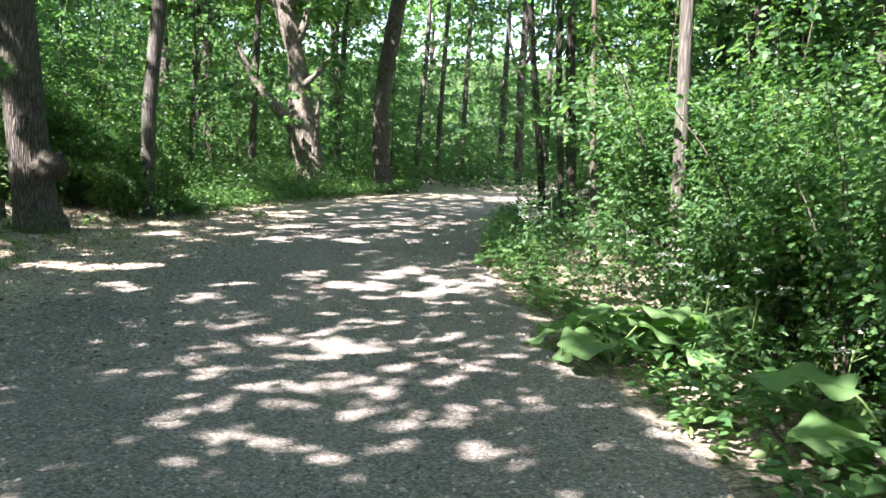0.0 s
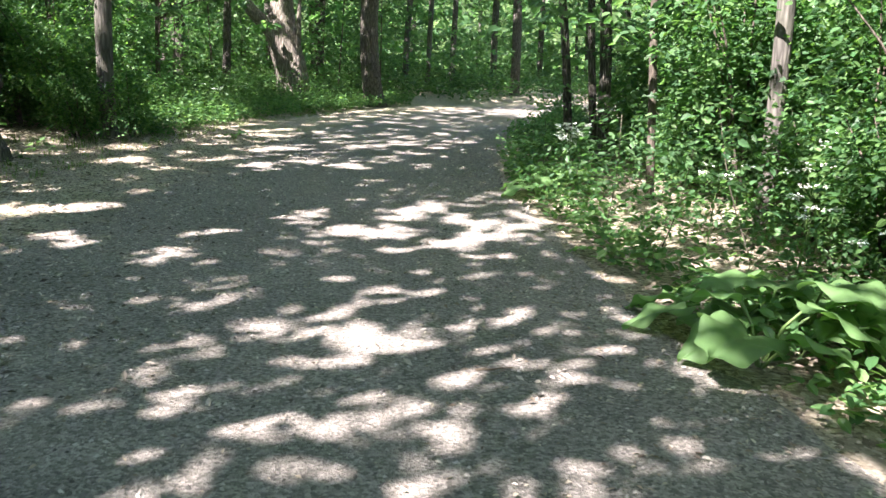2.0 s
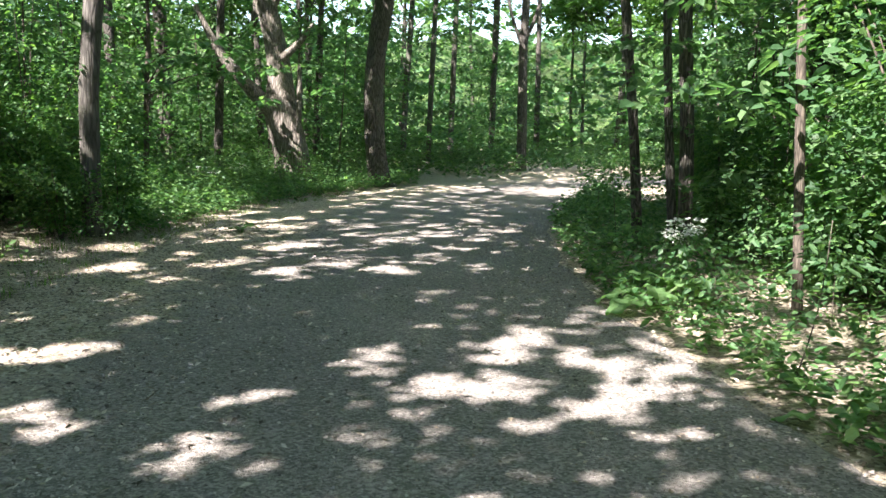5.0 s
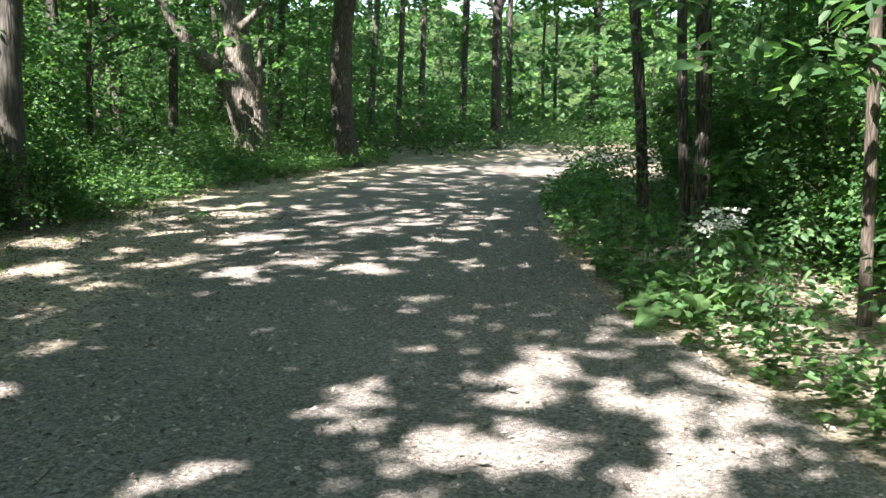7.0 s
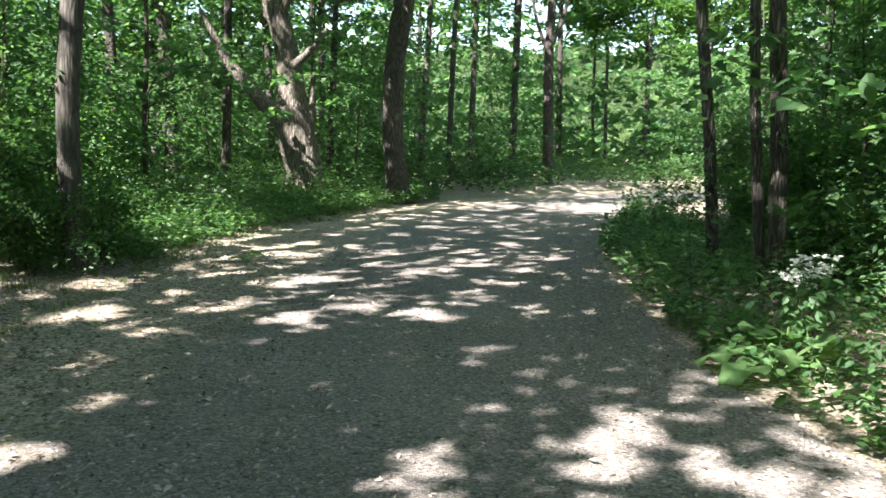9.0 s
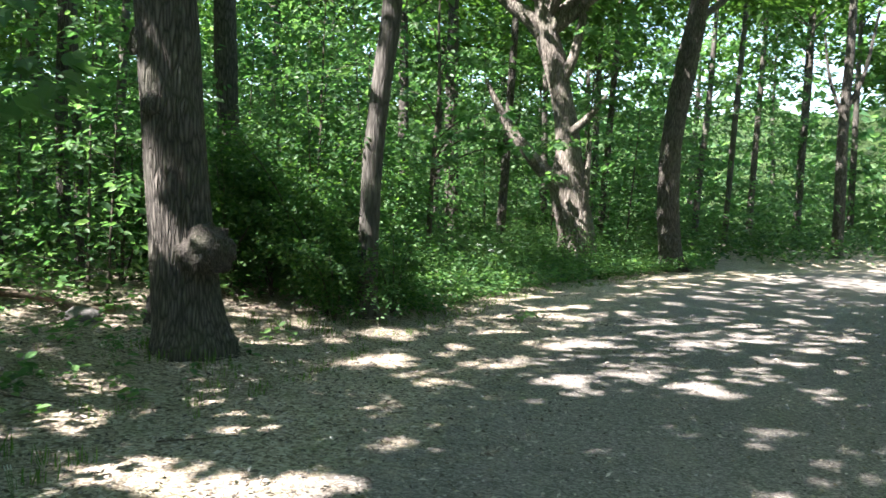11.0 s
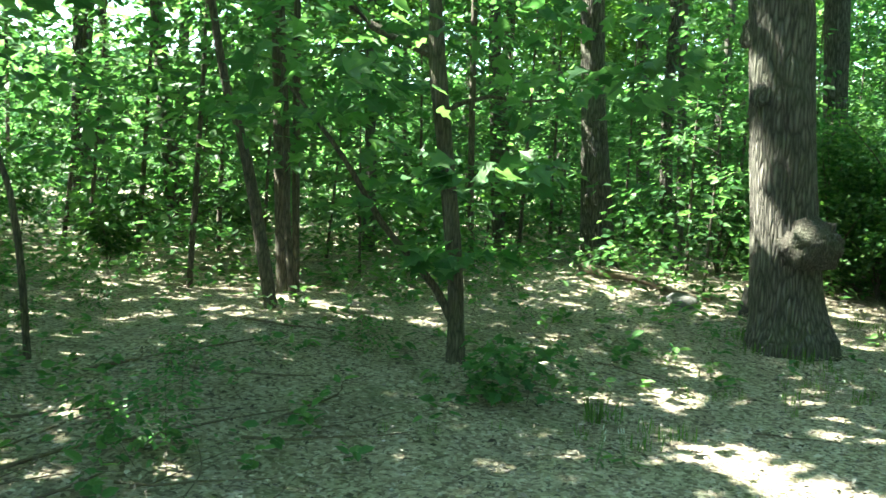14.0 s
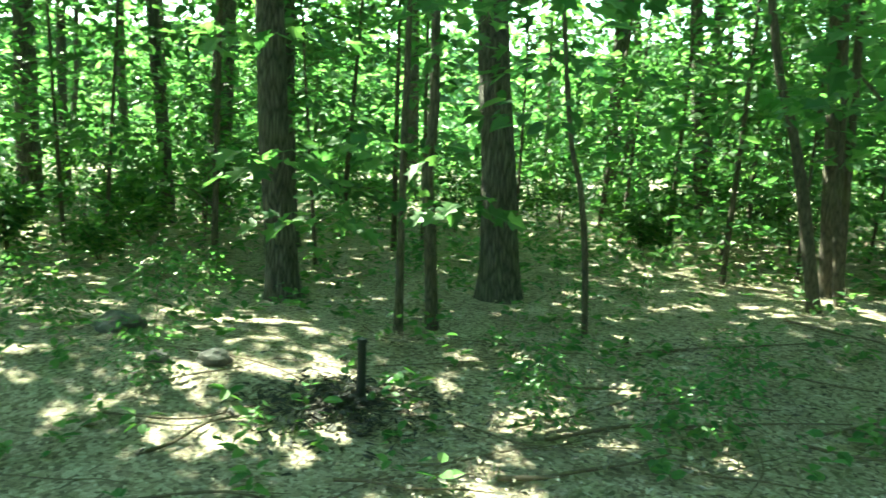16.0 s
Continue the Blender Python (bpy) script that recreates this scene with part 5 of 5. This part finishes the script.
def fallen(x, y, length, angle, radius, seed, label="thin dead branch lying on leaf litter", name="fallen_branch", mat=None):
    r = random.Random(seed)
    n = 5
    pts = []
    for i in range(n):
        f = i / (n - 1)
        px = x + math.cos(angle) * length * (f - 0.5) + r.gauss(0, 0.03 * length)
        py = y + math.sin(angle) * length * (f - 0.5) + r.gauss(0, 0.03 * length)
        pts.append((px, py, gz(px, py) + 0.02 + radius * 0.8, radius * (1 - 0.65 * f)))
    x0, y0, z0 = pts[0][:3]
    root = thing(name, x0, y0, z0, label, "branch", "dead branches on the floor")
    v, f = tube([(a - x0, b - y0, c - z0, d) for a, b, c, d in pts], 8, 0.06, 0.12, 0, seed)
    part("stem", mesh("stem", v, f, mat or M_TWIG, True), root)
    for k in (1, 3):
        a = angle + r.choice((-1, 1)) * r.uniform(0.4, 0.9)
        p = pts[k]
        d = length * r.uniform(0.12, 0.25)
        v, f = tube([(p[0] - x0, p[1] - y0, p[2] - z0, p[3] * 0.6), (p[0] - x0 + math.cos(a) * d, p[1] - y0 + math.sin(a) * d, p[2] - z0 + 0.015, p[3] * 0.2)], 5, 0.1)
        part("twig", mesh("twig", v, f, mat or M_TWIG, True), root)


def stump(x, y):
    root = thing("stump", x, y, gz(x, y), "short blackened stump standing behind the burl tree", "stump")
    v, f = tube([(0, 0, -0.08, 0.075), (0.005, 0, 0.12, 0.06), (0.01, 0.01, 0.28, 0.052)], 14, 0.04, 0.1, 0.3, 3.0)
    part("trunk", mesh("trunk", v, f, M_ASH, True), root)


def seed_stalk(x, y, seed):
    r = random.Random(seed)
    root = thing("weed", x, y, gz(x, y), "thin green weed with pale upright flower spikes", "weed", "weeds on the litter")
    for i in range(3):
        a, h = r.uniform(0, 6.28), r.uniform(0.13, 0.2)
        tip = (math.cos(a) * 0.04, math.sin(a) * 0.04, h)
        v, f = tube([(0, 0, -0.02, 0.0025), (*tip, 0.0018)], 5, 0.08)
        stem = part("stem", mesh("stem", v, f, M_PETIOLE, True), root)
        v, f = tube([(*tip, 0.002), (tip[0] * 1.1, tip[1] * 1.1, h + 0.012, 0.003), (tip[0] * 1.2, tip[1] * 1.2, h + 0.028, 0.0015)], 7, 0.01)
        part("flower_spike", mesh("flower_spike", v, f, M_PETAL, True), stem)
    q = np.random.default_rng(seed)
    b, ax, n, s = spray_points(q, np.array([0, 0, 0.06]), 0.07, 0.02, 12, 0.07, 0.6)
    part("foliage", leaf_mesh("foliage", b, ax, n, s, M_HERB, NARROW), root)


stump(-5.31, 14.37)
seed_stalk(-3.21, 10.08, 5)
seed_stalk(-3.3, 9.95, 8)
build_post()
rock(-6.25, 4.68, (0.13, 0.16, 0.1), 1.0, "dark rounded stone on the woodland floor")
rock(-5.4, 5.48, (0.09, 0.1, 0.06), 4.0, "small dark stone half sunk in litter")
rock(-5.45, 5.15, (0.06, 0.07, 0.04), 6.0, "small dark stone half sunk in litter")
rock(-6.0, 14.2, (0.2, 0.15, 0.09), 8.0, "dark stone lying behind the burl tree")
fallen(-6.6, 14.3, 1.7, 0.25, 0.06, 21, "dark rotting log lying behind the burl tree", "fallen_log")
for i, (x, y, l, a, rad) in enumerate([(-5.3, 7.7, 0.8, 1.25, 0.012), (-4.7, 8.1, 1.7, 1.75, 0.012), (-5.0, 8.3, 0.8, 1.5, 0.01), (-4.3, 9.0, 0.9, 1.2, 0.01), (-4.2, 7.4, 0.9, 1.9, 0.014),
                                       (-4.9, 9.3, 1.2, 2.1, 0.009), (-5.6, 9.0, 1.0, 0.9, 0.012), (-4.0, 6.6, 0.7, 1.4, 0.01), (-6.2, 8.9, 1.4, 1.8, 0.014), (-4.6, 5.6, 0.8, 2.4, 0.01),
                                       (-6.6, 9.9, 0.9, 0.5, 0.012), (-4.4, 11.6, 0.7, 0.3, 0.009), (-3.0, 11.3, 0.5, 0.6, 0.007), (1.1, 6.91, 0.18, 0.2, 0.007), (2.9, 13.0, 0.7, 1.0, 0.012), (-1.3, 9.8, 0.2, 1.4, 0.005)]):
    fallen(x, y, l, a, rad, 30 + i)
twigs = random.Random(88)
for i in range(18):
    fallen(twigs.uniform(-6.3, -3.7), twigs.uniform(5.0, 9.6), twigs.uniform(0.5, 1.8), twigs.gauss(1.6, 0.5), twigs.uniform(0.004, 0.008), 60 + i)
fallen(-5.62, 14.75, 0.05, 0.0, 0.02, 77, "short dead twig beside the burl tree")
